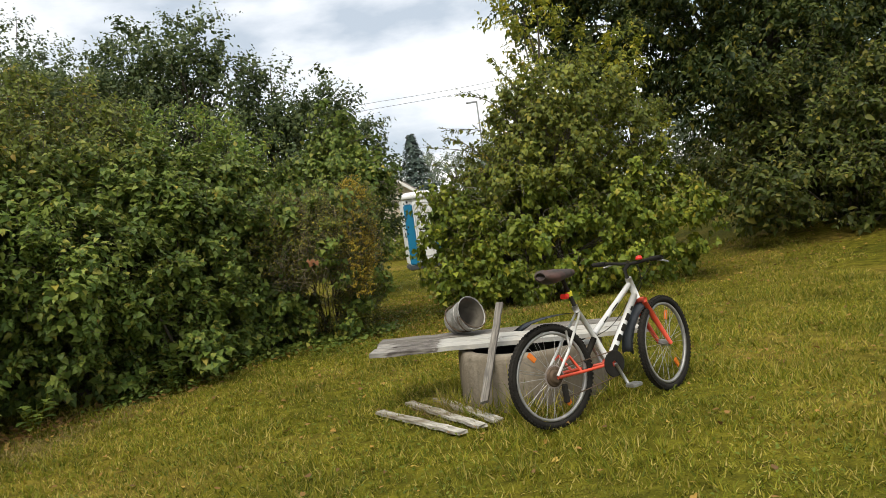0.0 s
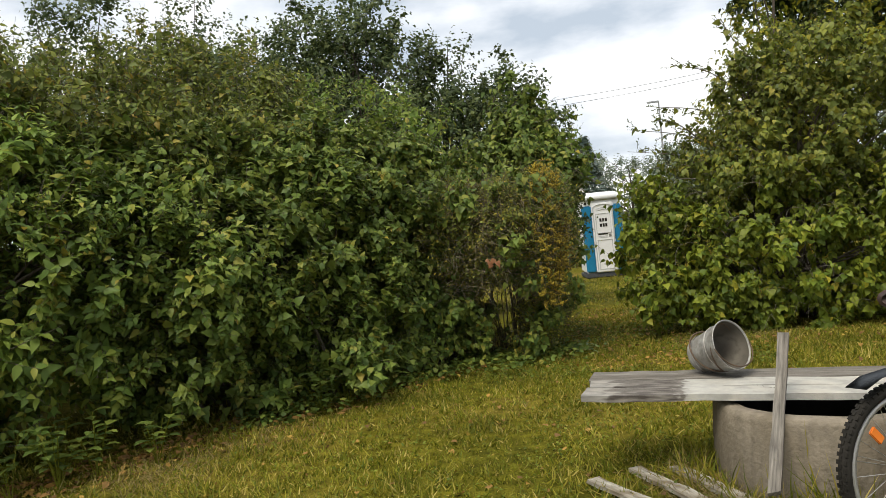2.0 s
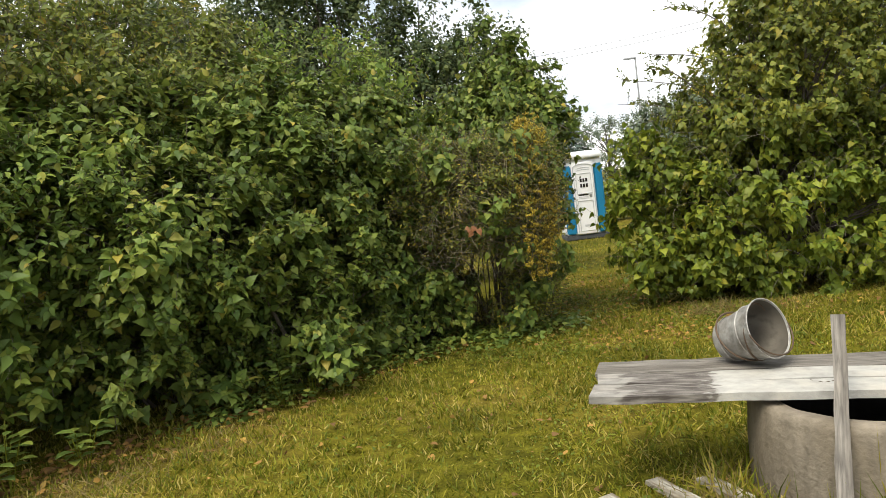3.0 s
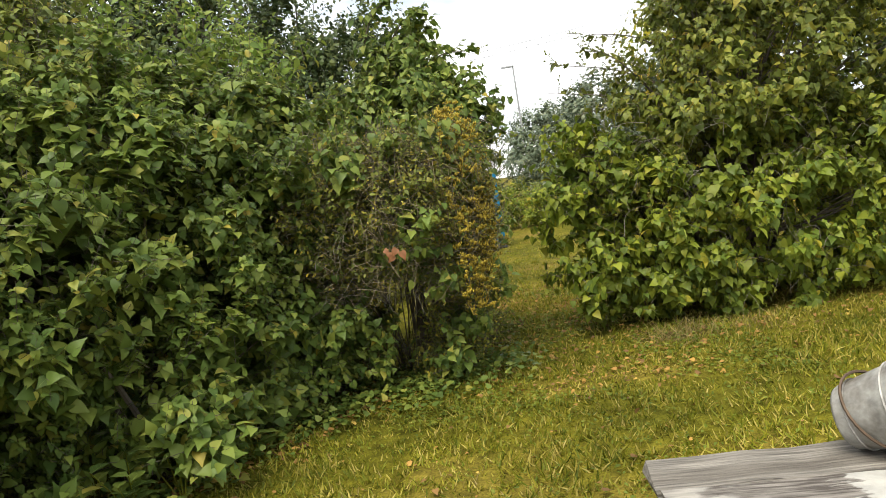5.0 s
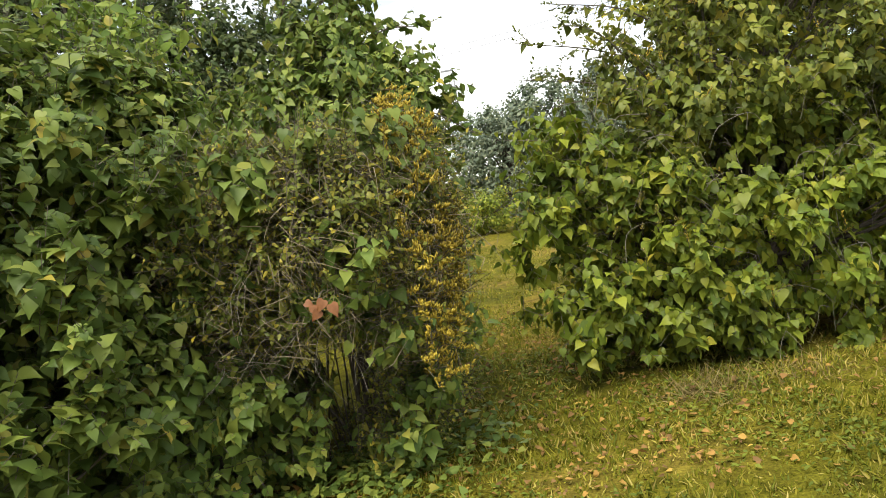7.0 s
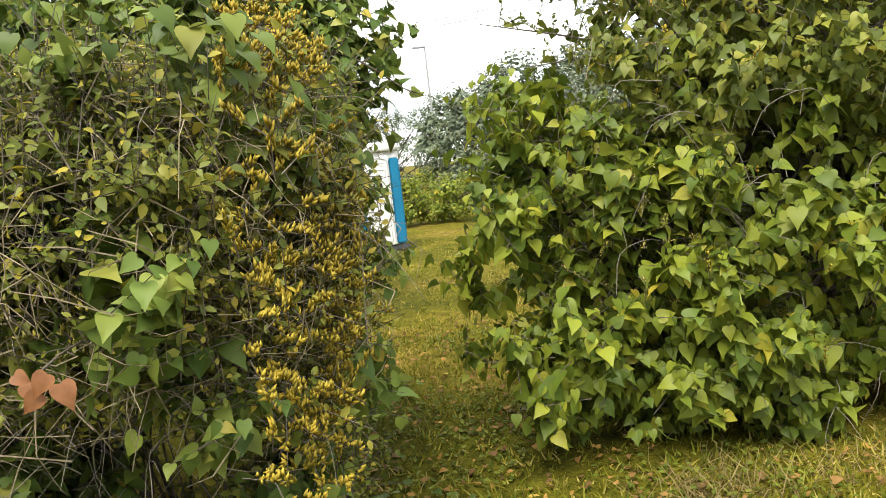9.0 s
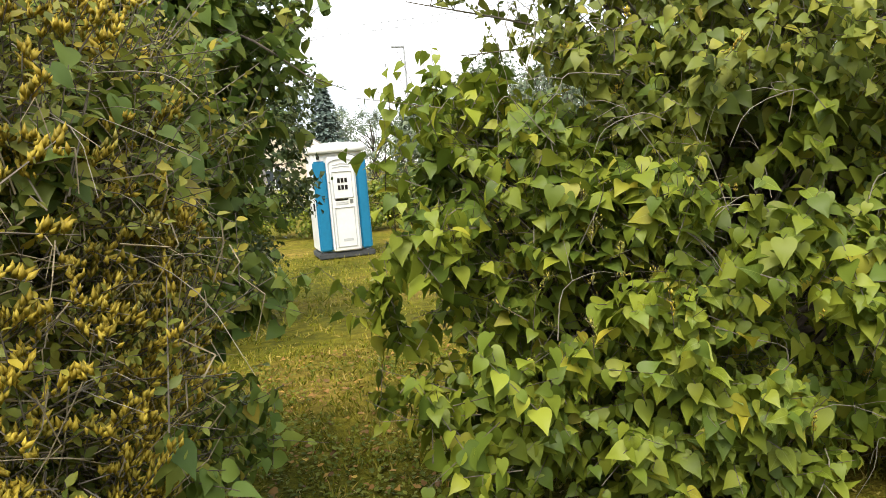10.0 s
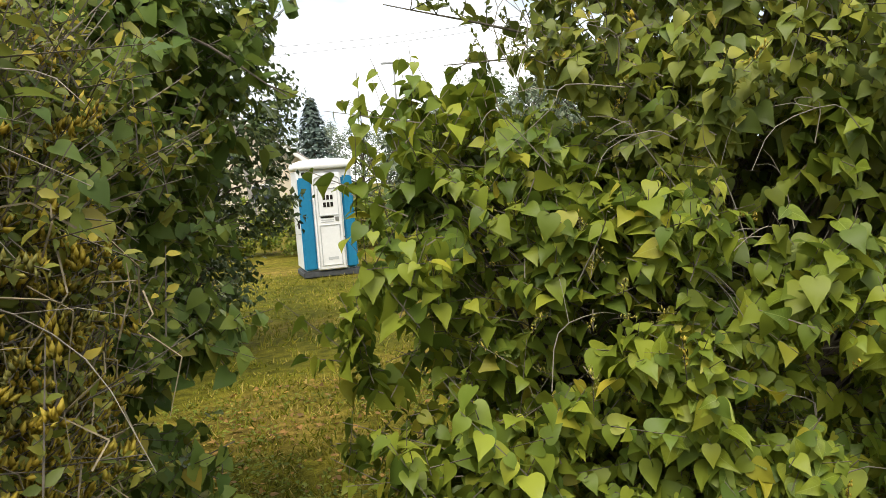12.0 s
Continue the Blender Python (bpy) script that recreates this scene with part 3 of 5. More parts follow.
def bare_twigs(parent, o, count, seed, spot, length, material, radius=0.0026):
    """Arching bare twigs, each forked once, over a region given by spot(rng)."""
    r = random.Random(seed)
    for k in range(count):
        s, d = spot(r)
        ln = length * r.uniform(0.5, 1.2)
        sag = Vector((0, 0, r.uniform(-0.16, 0.02)))
        pts = curve_pts([s, s + d * ln * 0.35 + Vector((r.uniform(-0.05, 0.05), 0, 0.05)), s + d * ln * 0.7 + Vector((r.uniform(-0.05, 0.05), r.uniform(-0.04, 0.04), 0.04)) + sag * 0.4, s + d * ln + sag], 3)
        bm = tube(bmesh.new(), [p - o for p in pts], [radius * (1 - 0.65 * i / (len(pts) - 1)) for i in range(len(pts))], 4)
        q = pts[4]
        e = (d + Vector((r.uniform(-0.8, 0.8), r.uniform(-0.5, 0.3), r.uniform(-0.6, 0.6)))).normalized()
        tube(bm, [q - o, q + e * ln * 0.22 - o, q + e * ln * 0.4 + Vector((0, 0, -0.02)) - o], [radius * 0.6, radius * 0.45, radius * 0.3], 3)
        part("arching_twig", bm, material, parent, "bare pale grey twig")


# a twiggy shrub that arches over an open hollow, with lawn showing through beneath it
PEA = [(-1.30, 8.95, 1.22, 0.52, 0.5, 0.48), (-1.62, 9.05, 1.25, 0.55, 0.55, 0.5), (-1.1, 9.0, 0.98, 0.26, 0.4, 0.42), (-1.9, 9.0, 1.2, 0.45, 0.45, 0.5), (-1.38, 8.7, 1.3, 0.38, 0.35, 0.35), (-1.1, 9.3, 0.45, 0.22, 0.35, 0.42), (-1.5, 9.3, 0.1, 0.5, 0.3, 0.14), (-1.1, 9.25, 1.55, 0.33, 0.4, 0.3)]
pea = shrub("pea_shrub", "browning twiggy shrub with yellow pods beside the gap", PEA, (-1.6, 9.4, 0.3), 380, 0.24, 10, 0.036, M_BROWN, 4, template=OVAL, n_stems=9, front=round_hollow, clump=0.15, per=9, rough=0.4, freq=2.8, stem_r=0.008, low=0.10, droop=0.3, fill=0.2, wood=M_TWIG)
PEA_O = np.array([-1.6, 9.4, 0.0])


def pods(parent, o, blobs, count, seed, size, material, name, label, front):
    """Spikes of small upright pods set along short twigs."""
    rng = np.random.default_rng(seed)
    P, N = shell_points(rng, blobs, count, depth=0.14, rough=0.4, low=0.3, freq=2.8, front=front)
    d = unit(N * np.array([1, 1, 0.3]) + rng.normal(size=P.shape) * 0.55 + UP * 0.15)
    k = 18
    f = np.tile(np.linspace(-0.5, 0.5, k), count) + rng.normal(size=count * k) * 0.03
    L = np.repeat(rng.uniform(0.05, 0.11, count), k)
    D = np.repeat(d, k, 0)
    at = np.repeat(P, k, 0) + D * (f * L)[:, None] + rng.normal(size=(count * k, 3)) * 0.005
    way = unit(UP * 0.9 + D * 0.55 + rng.normal(size=D.shape) * 0.35)
    sz = size * rng.uniform(0.7, 1.25, count * k)
    part(name, strew(name, POD, at - o, frames_of(way, unit(rng.normal(size=D.shape))), sz, material), None, parent, label, kind="stuff", smooth=True)
    a, b = P - d * 0.09, P + d * 0.05
    part("pod_stalk", prisms("pod_stalk", a - o, b - o, np.full(count, 0.002), np.full(count, 0.001), M_TWIG), None, parent, kind="stuff")


pods(pea, PEA_O, [PEA[0], PEA[2], PEA[4], (-1.08, 8.85, 1.2, 0.26, 0.50, 0.68), (-1.08, 8.8, 0.8, 0.25, 0.42, 0.40), (-1.03, 9.05, 1.3, 0.26, 0.4, 0.6)], 330, 44, 0.026, M_POD, "yellow_pod_mass", "spikes of small yellow pods", lambda p: (p[:, 0] > -1.05) & (p[:, 1] < 9.3) & (p[:, 2] > 0.55))
pods(pea, PEA_O, PEA[:5], 210, 46, 0.023, M_BUD, "brown_pod_mass", "spikes of small brown pods", lambda p: p[:, 1] < 9.1)


def pea_spot(r):
    s = Vector((r.uniform(-2.0, -0.95), r.uniform(8.6, 9.0), r.uniform(0.6, 1.6)))
    a = r.uniform(-3.1, -0.2)
    return s, Vector((math.cos(a), math.sin(a) * 0.55 - 0.15, r.uniform(-0.25, 0.45))).normalized()


def fine_twigs(parent, o, blobs, count, seed, length, material, front):
    """A haze of thin crossing twigs in a shrub's outer shell."""
    rng = np.random.default_rng(seed)
    P, N = shell_points(rng, blobs, count, depth=0.4, rough=0.4, low=0.25, freq=2.8, front=front)
    P = P + N * 0.05
    d = unit(np.cross(N, rng.normal(size=P.shape)) + N * rng.uniform(-0.2, 0.6, (count, 1)) + UP * 0.1)
    L = length * rng.uniform(0.4, 1.3, (count, 1))
    mid = P + N * 0.03 + rng.normal(size=P.shape) * 0.012
    a, b = P - d * L * 0.5, P + d * L * 0.5 - UP * 0.03
    r = rng.uniform(0.0012, 0.0026, count)
    part("fine_twig_mass", prisms("fine_twig_mass", np.concatenate([a, mid]) - o, np.concatenate([mid, b]) - o, np.concatenate([r, r * 0.75]), np.concatenate([r * 0.75, r * 0.45]), material), None, parent, "thin bare grey-brown twigs", kind="stuff")


M_BROWNTWIG = mat("brown_twig", (0.24, 0.195, 0.12), 0.85, var=0.4, scale=60)
fine_twigs(pea, PEA_O, PEA[:5] + [(-1.5, 8.75, 0.95, 0.5, 0.3, 0.35)], 1500, 48, 0.17, M_BROWNTWIG, lambda p: (p[:, 1] < 9.2) & round_hollow(p))
bare_twigs(pea, Vector((-1.6, 9.4, 0)), 200, 8, pea_spot, 0.34, M_PALETWIG, 0.0019)
TWINE = [(-1.5, 8.42, 1.16, 0.3, 0.18, 0.16), (-1.8, 8.7, 1.4, 0.4, 0.3, 0.3), (-1.35, 8.75, 1.7, 0.4, 0.25, 0.2), (-1.0, 9.0, 0.7, 0.2, 0.25, 0.35), (-1.02, 9.1, 1.35, 0.2, 0.25, 0.4), (-1.05, 9.0, 0.25, 0.25, 0.25, 0.22), (-1.15, 8.65, 1.15, 0.22, 0.15, 0.45), (-0.98, 8.85, 1.1, 0.18, 0.3, 0.55)]
shrub("twining_lilac", "lilac branches with green leaves growing through the twiggy shrub", TWINE, (-1.6, 9.3, 0.15), 66, 0.24, 7, 0.066, M_LILAC_SHADED, 20, n_stems=9, stem_r=0.004, clump=0.12, per=5, fill=0.0, front=round_hollow, droop=0.9, face=0.35, fine=lambda p: p[:, 0] > -9)
DL = [(-1.05, 9.85, 1.45, 0.33, 0.4, 0.55), (-1.0, 9.85, 0.8, 0.26, 0.3, 0.4), (-1.55, 10.2, 1.8, 0.5, 0.45, 0.5), (-1.25, 10.0, 1.85, 0.33, 0.33, 0.36), (-0.92, 10.3, 1.95, 0.28, 0.28, 0.4), (-1.25, 10.3, 2.4, 0.33, 0.3, 0.32)]
shrub("dark_lilac", "lilac shrub at the edge of the gap, shade put into its green", DL, (-1.35, 10.1, 0.2), 165, 0.26, 8, 0.07, M_LILAC_SHADED, 15, n_stems=26, clump=0.16, per=8, rough=0.4, stem_r=0.012, droop=0.9)
M_RUST = leaf_mat("rusty_leaf", [(0.0, (0.22, 0.085, 0.035)), (1.0, (0.30, 0.14, 0.06))], 0.3)
red = thing("red_leaf_sprig", (-1.42, 8.20, 1.0), "sprig of reddish autumn leaves among the green", "leaves")
part("twig", tube(bmesh.new(), [(0.0, 0.35, 0.06), (0, 0.1, 0.06), (0, 0, 0.05)], 0.003, 5), M_TWIG, red)
for k in range(5):
    lf = part("leaf", raw_mesh("leaf", LOBED[0], LOBED[1], M_RUST), None, red, smooth=True)
    fr = frames_of(np.array([[math.cos(k * 1.3), -0.25, -0.7 - 0.1 * k]]), np.array([[0.5 * math.sin(k * 2.1), -1.0, 0.5 * math.cos(k * 1.7)]]))[0] * (0.036 + 0.004 * k)
    lf.matrix_basis = Matrix.Translation((0.025 * k - 0.05, -0.01 * k, 0.05 - 0.02 * (k % 3))) @ Matrix([[*r, 0] for r in fr.tolist()] + [[0, 0, 0, 1]])

LILAC = [(0.55, 10.12, 0.72, 0.60, 0.66, 0.66), (1.15, 10.1, 0.76, 0.70, 0.70, 0.68), (0.42, 9.85, 0.30, 0.34, 0.30, 0.28), (0.92, 9.85, 0.26, 0.42, 0.28, 0.26), (1.85, 10.15, 0.8, 0.8, 0.72, 0.78), (2.7, 10.3, 0.85, 0.9, 0.8, 0.85), (0.3, 10.15, 1.15, 0.40, 0.40, 0.34), (1.2, 10.3, 1.32, 0.72, 0.55, 0.40), (0.72, 9.75, 0.85, 0.3, 0.28, 0.32)]
lilac = shrub("lilac_bush", "bushy lilac with heart-shaped green and yellowing leaves", LILAC, (1.1, 10.4, 0.35), 340, 0.24, 8, 0.074, M_LILAC, 5,
              near=lambda p: (p[:, 1] < 9.6) & (p[:, 0] < 1.2) & (p[:, 2] < 1.7), near_mat=M_LILAC_NEAR, fine=lambda p: (p[:, 1] < 10.2) & (p[:, 0] < 2.2), n_stems=60, clump=0.15, per=8, rough=0.5, freq=2.6, droop=0.9, face=0.42, fill=0.3, low=0.02)
shrub("lilac_shoots", "lilac shoots on the bush's far side, shade put into their grey-green", [(0.2, 10.5, 1.26, 0.28, 0.22, 0.18), (0.55, 10.5, 1.38, 0.3, 0.22, 0.18), (0.0, 10.4, 1.1, 0.2, 0.2, 0.2)], (0.7, 10.7, 0.2), 44, 0.24, 8, 0.07, M_LILAC_SHADED, 25, n_stems=24, stem_r=0.008, clump=0.12, per=7, fill=0.1, rough=0.45, low=0.7, droop=0.8, fine=lambda p: p[:, 1] < 10.5)
LILAC_O = np.array([1.1, 10.4, 0.0])
# thin sprays that reach out over the gap
SPRAY = [(-0.15, 9.95, 0.85, 0.3, 0.25, 0.26), (0.02, 10.15, 1.55, 0.24, 0.22, 0.16), (-0.05, 9.95, 1.25, 0.25, 0.2, 0.16), (0.02, 9.75, 0.5, 0.26, 0.24, 0.26), (-0.3, 10.1, 0.62, 0.18, 0.15, 0.2)]
shrub("lilac_spray", "thin leafy lilac branches reaching out over the gap", SPRAY, (0.7, 10.3, 0.12), 34, 0.26, 7, 0.074, M_LILAC, 16, fine=lambda p: p[:, 1] < 10.4, n_stems=30, stem_r=0.006, clump=0.13, per=5, fill=0.0, droop=1.0, face=0.35)
# the lilac's top, split off so its leaves can be coloured as shaded
LILAC_TOP = [(1.5, 10.2, 1.95, 0.75, 0.6, 0.6), (2.3, 10.4, 1.9, 0.9, 0.7, 0.8), (0.95, 10.05, 1.75, 0.45, 0.4, 0.35), (2.0, 10.4, 2.6, 0.7, 0.6, 0.65), (1.3, 10.3, 2.4, 0.4, 0.4, 0.4)]
shrub("upper_lilac", "upper part of the lilac with many thin twigs, shade put into its olive leaves", LILAC_TOP, (1.5, 10.7, 0.3), 215, 0.28, 8, 0.064, M_OLIVE_SHADED, 18, n_stems=60, clump=0.18, per=7, rough=0.4, droop=0.9, low=1.0, wood=M_TWIG, fine=lambda p: p[:, 1] < 10.1)
pods(lilac, LILAC_O, [LILAC[7], LILAC[8], LILAC[1], LILAC_TOP[0], LILAC_TOP[2]], 75, 45, 0.017, M_POD, "seed_tuft", "small yellow-brown seed clusters", lambda p: p[:, 1] < 10.3)
pods(lilac, LILAC_O, [(0.5, 10.0, 1.15, 0.4, 0.3, 0.3), (0.45, 9.8, 0.9, 0.3, 0.25, 0.3)], 60, 47, 0.014, M_BUD, "seed_head_mass", "clusters of small brown seed heads", lambda p: p[:, 1] < 10.2)


def lilac_spot(r):
    s = Vector((r.uniform(0.2, 2.0), r.uniform(9.5, 9.8), r.uniform(0.15, 1.7)))
    return s, Vector((r.uniform(-0.7, 0.7), r.uniform(-0.4, 0.2), r.uniform(-0.5, 0.9))).normalized()


bare_twigs(lilac, Vector((1.1, 10.4, 0)), 70, 9, lilac_spot, 0.34, M_PALETWIG, 0.0022)


def long_branch(name, label, pts, seed, leaf, material, sides=9, bare=0.4):
    """A long bough seen against the sky: side twigs with buds, and a few leaves towards its root."""
    rng = np.random.default_rng(seed)
    t = thing(name, tuple(pts[0]), label, "branch")
    o = Vector(pts[0])
    axis = curve_pts([Vector(p) - o for p in pts], 6)
    n = len(axis) - 1
    part("bough", tube(bmesh.new(), axis, [0.010 * (1 - 0.8 * i / n) for i in range(n + 1)], 5), M_TWIG, t)
    A, B, at, way, bat, bway = [], [], [], [], [], []
    for k in range(sides * 2):
        f = (k + 1.5) / (sides * 2 + 1.5)
        i = min(n - 1, int(f * n))
        d = (axis[i + 1] - axis[i]).normalized()
        e = (d * 0.7 + Vector(rng.normal(size=3)) * 0.6 + Vector((0, 0, 0.35))).normalized()
        ln = rng.uniform(0.10, 0.26) * (1.15 - 0.5 * f)
        a, b = axis[i], axis[i] + e * ln
        A.append(a)
        B.append(b)
        for j in range(10):
            q = a.lerp(b, 0.25 + 0.075 * j)
            if f > bare and j % 5:
                bat.append(q)
                bway.append(e * 0.8 + Vector(rng.normal(size=3)) * 0.6)
            elif j % 2 == 0:
                at.append(q)
                way.append(Vector((e.x, e.y, -0.5)) + Vector(rng.normal(size=3)) * 0.6)
    A, B, at, way, bat, bway = (np.array([tuple(v) for v in q], float).reshape(-1, 3) for q in (A, B, at, way, bat, bway))
    part("side_twig_mass", prisms("side_twig_mass", A, B, np.full(len(A), 0.0028), np.full(len(A), 0.0012), M_TWIG), None, t, kind="stuff")
    if len(at):
        part("leaf_mass", strew("leaf_mass", HEART, at, frames_of(way, unit(rng.normal(size=at.shape) * 0.6 + UP)), leaf * rng.uniform(0.6, 1.2, len(at)), material), None, t, kind="stuff", smooth=True)
    if len(bat):
        part("bud_mass", strew("bud_mass", OVAL, bat, frames_of(bway, unit(rng.normal(size=bat.shape))), rng.uniform(0.016, 0.03, len(bat)), M_OLIVE_SHADED), None, t, "small dry seed buds", kind="stuff")


for k, pts in enumerate((((1.2, 10.7, 1.8), (0.6, 10.5, 2.1), (-0.08, 10.3, 2.24)), ((1.3, 10.7, 2.0), (0.8, 10.5, 2.35), (0.18, 10.3, 2.46)), ((1.2, 10.7, 1.7), (0.5, 10.5, 1.9), (-0.1, 10.3, 2.0)), ((1.1, 10.6, 1.7), (0.6, 10.4, 1.8), (0.1, 10.3, 1.78)), ((1.4, 10.7, 2.3), (0.9, 10.5, 2.75), (0.45, 10.4, 2.9)), ((1.6, 10.7, 2.5), (1.2, 10.5, 3.0), (1.0, 10.4, 3.3)), ((0.9, 10.5, 1.8), (0.5, 10.3, 2.2), (0.2, 10.2, 2.3)))):
    long_branch("overhanging_branch", "thin twiggy branch with dry seed buds against the sky", pts, 80 + k, 0.07, M_OLIVE_SHADED, 12)
for k, pts in enumerate((((-1.3, 10.3, 2.2), (-0.95, 10.25, 2.45), (-0.62, 10.2, 2.42)), ((-1.5, 10.4, 2.4), (-1.25, 10.3, 2.75), (-1.0, 10.2, 2.85)), ((-1.3, 10.2, 1.9), (-0.9, 10.2, 2.15), (-0.5, 10.2, 2.0)), ((-1.6, 10.4, 2.6), (-1.45, 10.3, 2.9), (-1.25, 10.2, 2.95)), ((-1.2, 10.2, 1.8), (-0.8, 10.1, 1.9), (-0.45, 10.1, 1.68)))):
    long_branch("lilac_branch", "thin leafy lilac branch hanging over the gap", pts, 90 + k, 0.06, M_LILAC_SHADED, 10, bare=0.95)
GREY = [(1.7, 15.2, 1.1, 0.9, 0.7, 0.85), (1.15, 15.2, 1.0, 0.5, 0.5, 0.75), (2.4, 15.3, 1.3, 0.9, 0.7, 1.0)]
shrub("willow_shrub", "feathery shrub on the far lawn, haze put into its pale grey-green", GREY, (1.5, 15.3, 0.3), 130, 0.4, 10, 0.07, M_FAR_HAZED, 19, template=DIA, n_stems=40, clump=0.22, per=12, rough=0.4, droop=-0.2, spread=0.5)
UPPER = [(1.95, 11.4, 2.7, 0.8, 0.7, 0.9), (1.5, 11.3, 2.2, 0.6, 0.6, 0.8), (2.6, 11.5, 2.3, 0.9, 0.7, 1.0), (2.0, 11.6, 3.5, 0.7, 0.6, 0.8), (2.9, 11.7, 3.2, 0.6, 0.5, 0.7), (2.4, 11.6, 1.2, 1.3, 0.6, 1.1), (1.8, 11.6, 4.2, 0.5, 0.45, 0.55)]
tree("young_tree", "tall yellowing young tree rising behind the lilac", (2.0, 11.8), 5.2, UPPER, 150, 0.34, 8, 0.078, M_YTREE, 6, 0.05, template=POINTED, clump=0.2, per=7, fill=0.12, rough=0.5)

# ---- trees round the lawn ----
BROAD = [(2.6, 15.0, 5.3, 0.9, 0.8, 1.0), (3.4, 15.0, 4.0, 0.8, 0.8, 1.0), (3.6, 15.2, 6.4, 1.2, 1.0, 1.2), (6.4, 14.6, 5.4, 2.6, 1.9, 3.0), (6.9, 13.6, 2.6, 2.2, 1.5, 1.8), (4.9, 15.2, 7.3, 2.2, 1.8, 1.7), (9.3, 14.0, 4.6, 2.4, 2.0, 3.6), (7.4, 13.3, 1.4, 1.7, 1.2, 0.95), (4.2, 15.0, 4.6, 1.2, 1.2, 1.6), (10.0, 13.2, 2.0, 2.2, 1.5, 1.6)]
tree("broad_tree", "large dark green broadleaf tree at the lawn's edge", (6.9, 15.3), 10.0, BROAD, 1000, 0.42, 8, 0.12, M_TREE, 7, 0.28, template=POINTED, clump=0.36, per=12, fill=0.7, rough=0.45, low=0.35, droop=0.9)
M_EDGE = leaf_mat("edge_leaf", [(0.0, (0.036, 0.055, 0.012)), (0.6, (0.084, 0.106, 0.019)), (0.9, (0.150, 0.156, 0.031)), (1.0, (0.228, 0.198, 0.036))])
EDGE = [(5.9, 11.9, 1.0, 1.3, 1.0, 1.0), (7.4, 11.0, 1.3, 1.5, 1.1, 1.3), (6.6, 12.3, 1.9, 1.5, 1.0, 1.2), (9.0, 10.6, 1.6, 1.4, 1.2, 1.6), (5.1, 12.6, 1.3, 0.8, 0.7, 0.9)]
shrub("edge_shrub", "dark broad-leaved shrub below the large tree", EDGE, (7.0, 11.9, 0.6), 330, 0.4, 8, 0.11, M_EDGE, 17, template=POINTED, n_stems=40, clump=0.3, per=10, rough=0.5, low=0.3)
MID = [("leafy_tree", (-4.0, 13.8), 5.6, 1.1, 21), ("leafy_tree", (-1.9, 15.6), 4.3, 0.9, 22), ("leafy_tree", (-6.2, 13.0), 5.0, 1.3, 23), ("leafy_tree", (-2.8, 14.0), 4.3, 0.9, 24), ("leafy_tree", (-8.6, 13.0), 6.0, 1.7, 25), ("leafy_tree", (-5.2, 14.2), 5.5, 1.0, 26), ("leafy_tree", (-7.4, 13.8), 5.7, 1.3, 27), ("leafy_tree", (-11.5, 12.0), 6.2, 2.0, 28)]
for nm, (bx, by), h, w, sd in MID:
    bl = [(bx, by, h * 0.42, w * 1.1, w, h * 0.38), (bx - 0.3 * w, by, h * 0.68, w * 0.8, w * 0.8, h * 0.24), (bx + 0.45 * w, by + 0.1, h * 0.6, w * 0.7, w * 0.7, h * 0.26), (bx + 0.1, by, h * 0.85, w * 0.5, w * 0.5, h * 0.16)]
    tree(nm, "leafy tree rising behind the hedge, haze put into its grey-green", (bx, by), h, bl, 150, 0.42, 8, 0.09, M_MIDT_HAZED, sd, 0.07, clump=0.3, per=10, fill=0.35, rough=0.5)
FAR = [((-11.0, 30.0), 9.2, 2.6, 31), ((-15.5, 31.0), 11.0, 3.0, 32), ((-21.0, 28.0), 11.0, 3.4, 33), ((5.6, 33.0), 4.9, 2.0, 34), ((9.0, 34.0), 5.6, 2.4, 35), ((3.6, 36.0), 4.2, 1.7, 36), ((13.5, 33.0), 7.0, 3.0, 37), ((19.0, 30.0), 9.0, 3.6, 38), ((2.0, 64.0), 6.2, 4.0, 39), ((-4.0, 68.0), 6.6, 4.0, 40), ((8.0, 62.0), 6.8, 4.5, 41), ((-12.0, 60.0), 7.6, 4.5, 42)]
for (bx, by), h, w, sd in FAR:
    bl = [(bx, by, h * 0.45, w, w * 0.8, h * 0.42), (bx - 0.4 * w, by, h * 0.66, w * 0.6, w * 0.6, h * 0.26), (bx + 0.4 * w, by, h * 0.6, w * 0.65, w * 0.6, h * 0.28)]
    tree("far_tree", "tree in the distance, haze put into its pale grey-green leaves", (bx, by), h, bl, 110, 0.6, 7, 0.2, M_FAR_HAZED, sd, 0.14, clump=0.55, per=8, rough=0.4)


def build_spruce(at, h, seed):
    rng = np.random.default_rng(seed)
    t = thing("spruce", (*at, -0.38), "dark pointed spruce behind the house garden", "tree")
    part("trunk", tube(bmesh.new(), [(0, 0, -0.1), (0, 0, h * 0.5), (0, 0, h)], [0.12, 0.07, 0.01], 7), M_BARK, t)
    n = 4200
    z = h * (0.06 + 0.94 * rng.random(n) ** 1.25)
    tier = 0.72 + 0.28 * np.abs(np.sin(z * 6.2))
    r = (1 - z / h) * h * 0.46 * tier * np.sqrt(rng.random(n)) + 0.02
    a = rng.random(n) * 2 * math.pi
    out_way = np.stack([np.cos(a), np.sin(a), np.full(n, -0.35)], -1)
    p = np.stack([np.cos(a) * r, np.sin(a) * r, z - r * 0.25], -1)
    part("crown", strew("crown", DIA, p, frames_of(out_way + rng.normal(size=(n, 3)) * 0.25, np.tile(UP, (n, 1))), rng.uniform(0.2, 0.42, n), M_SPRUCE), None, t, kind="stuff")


build_spruce((-1.2, 54.0), 7.0, 51)
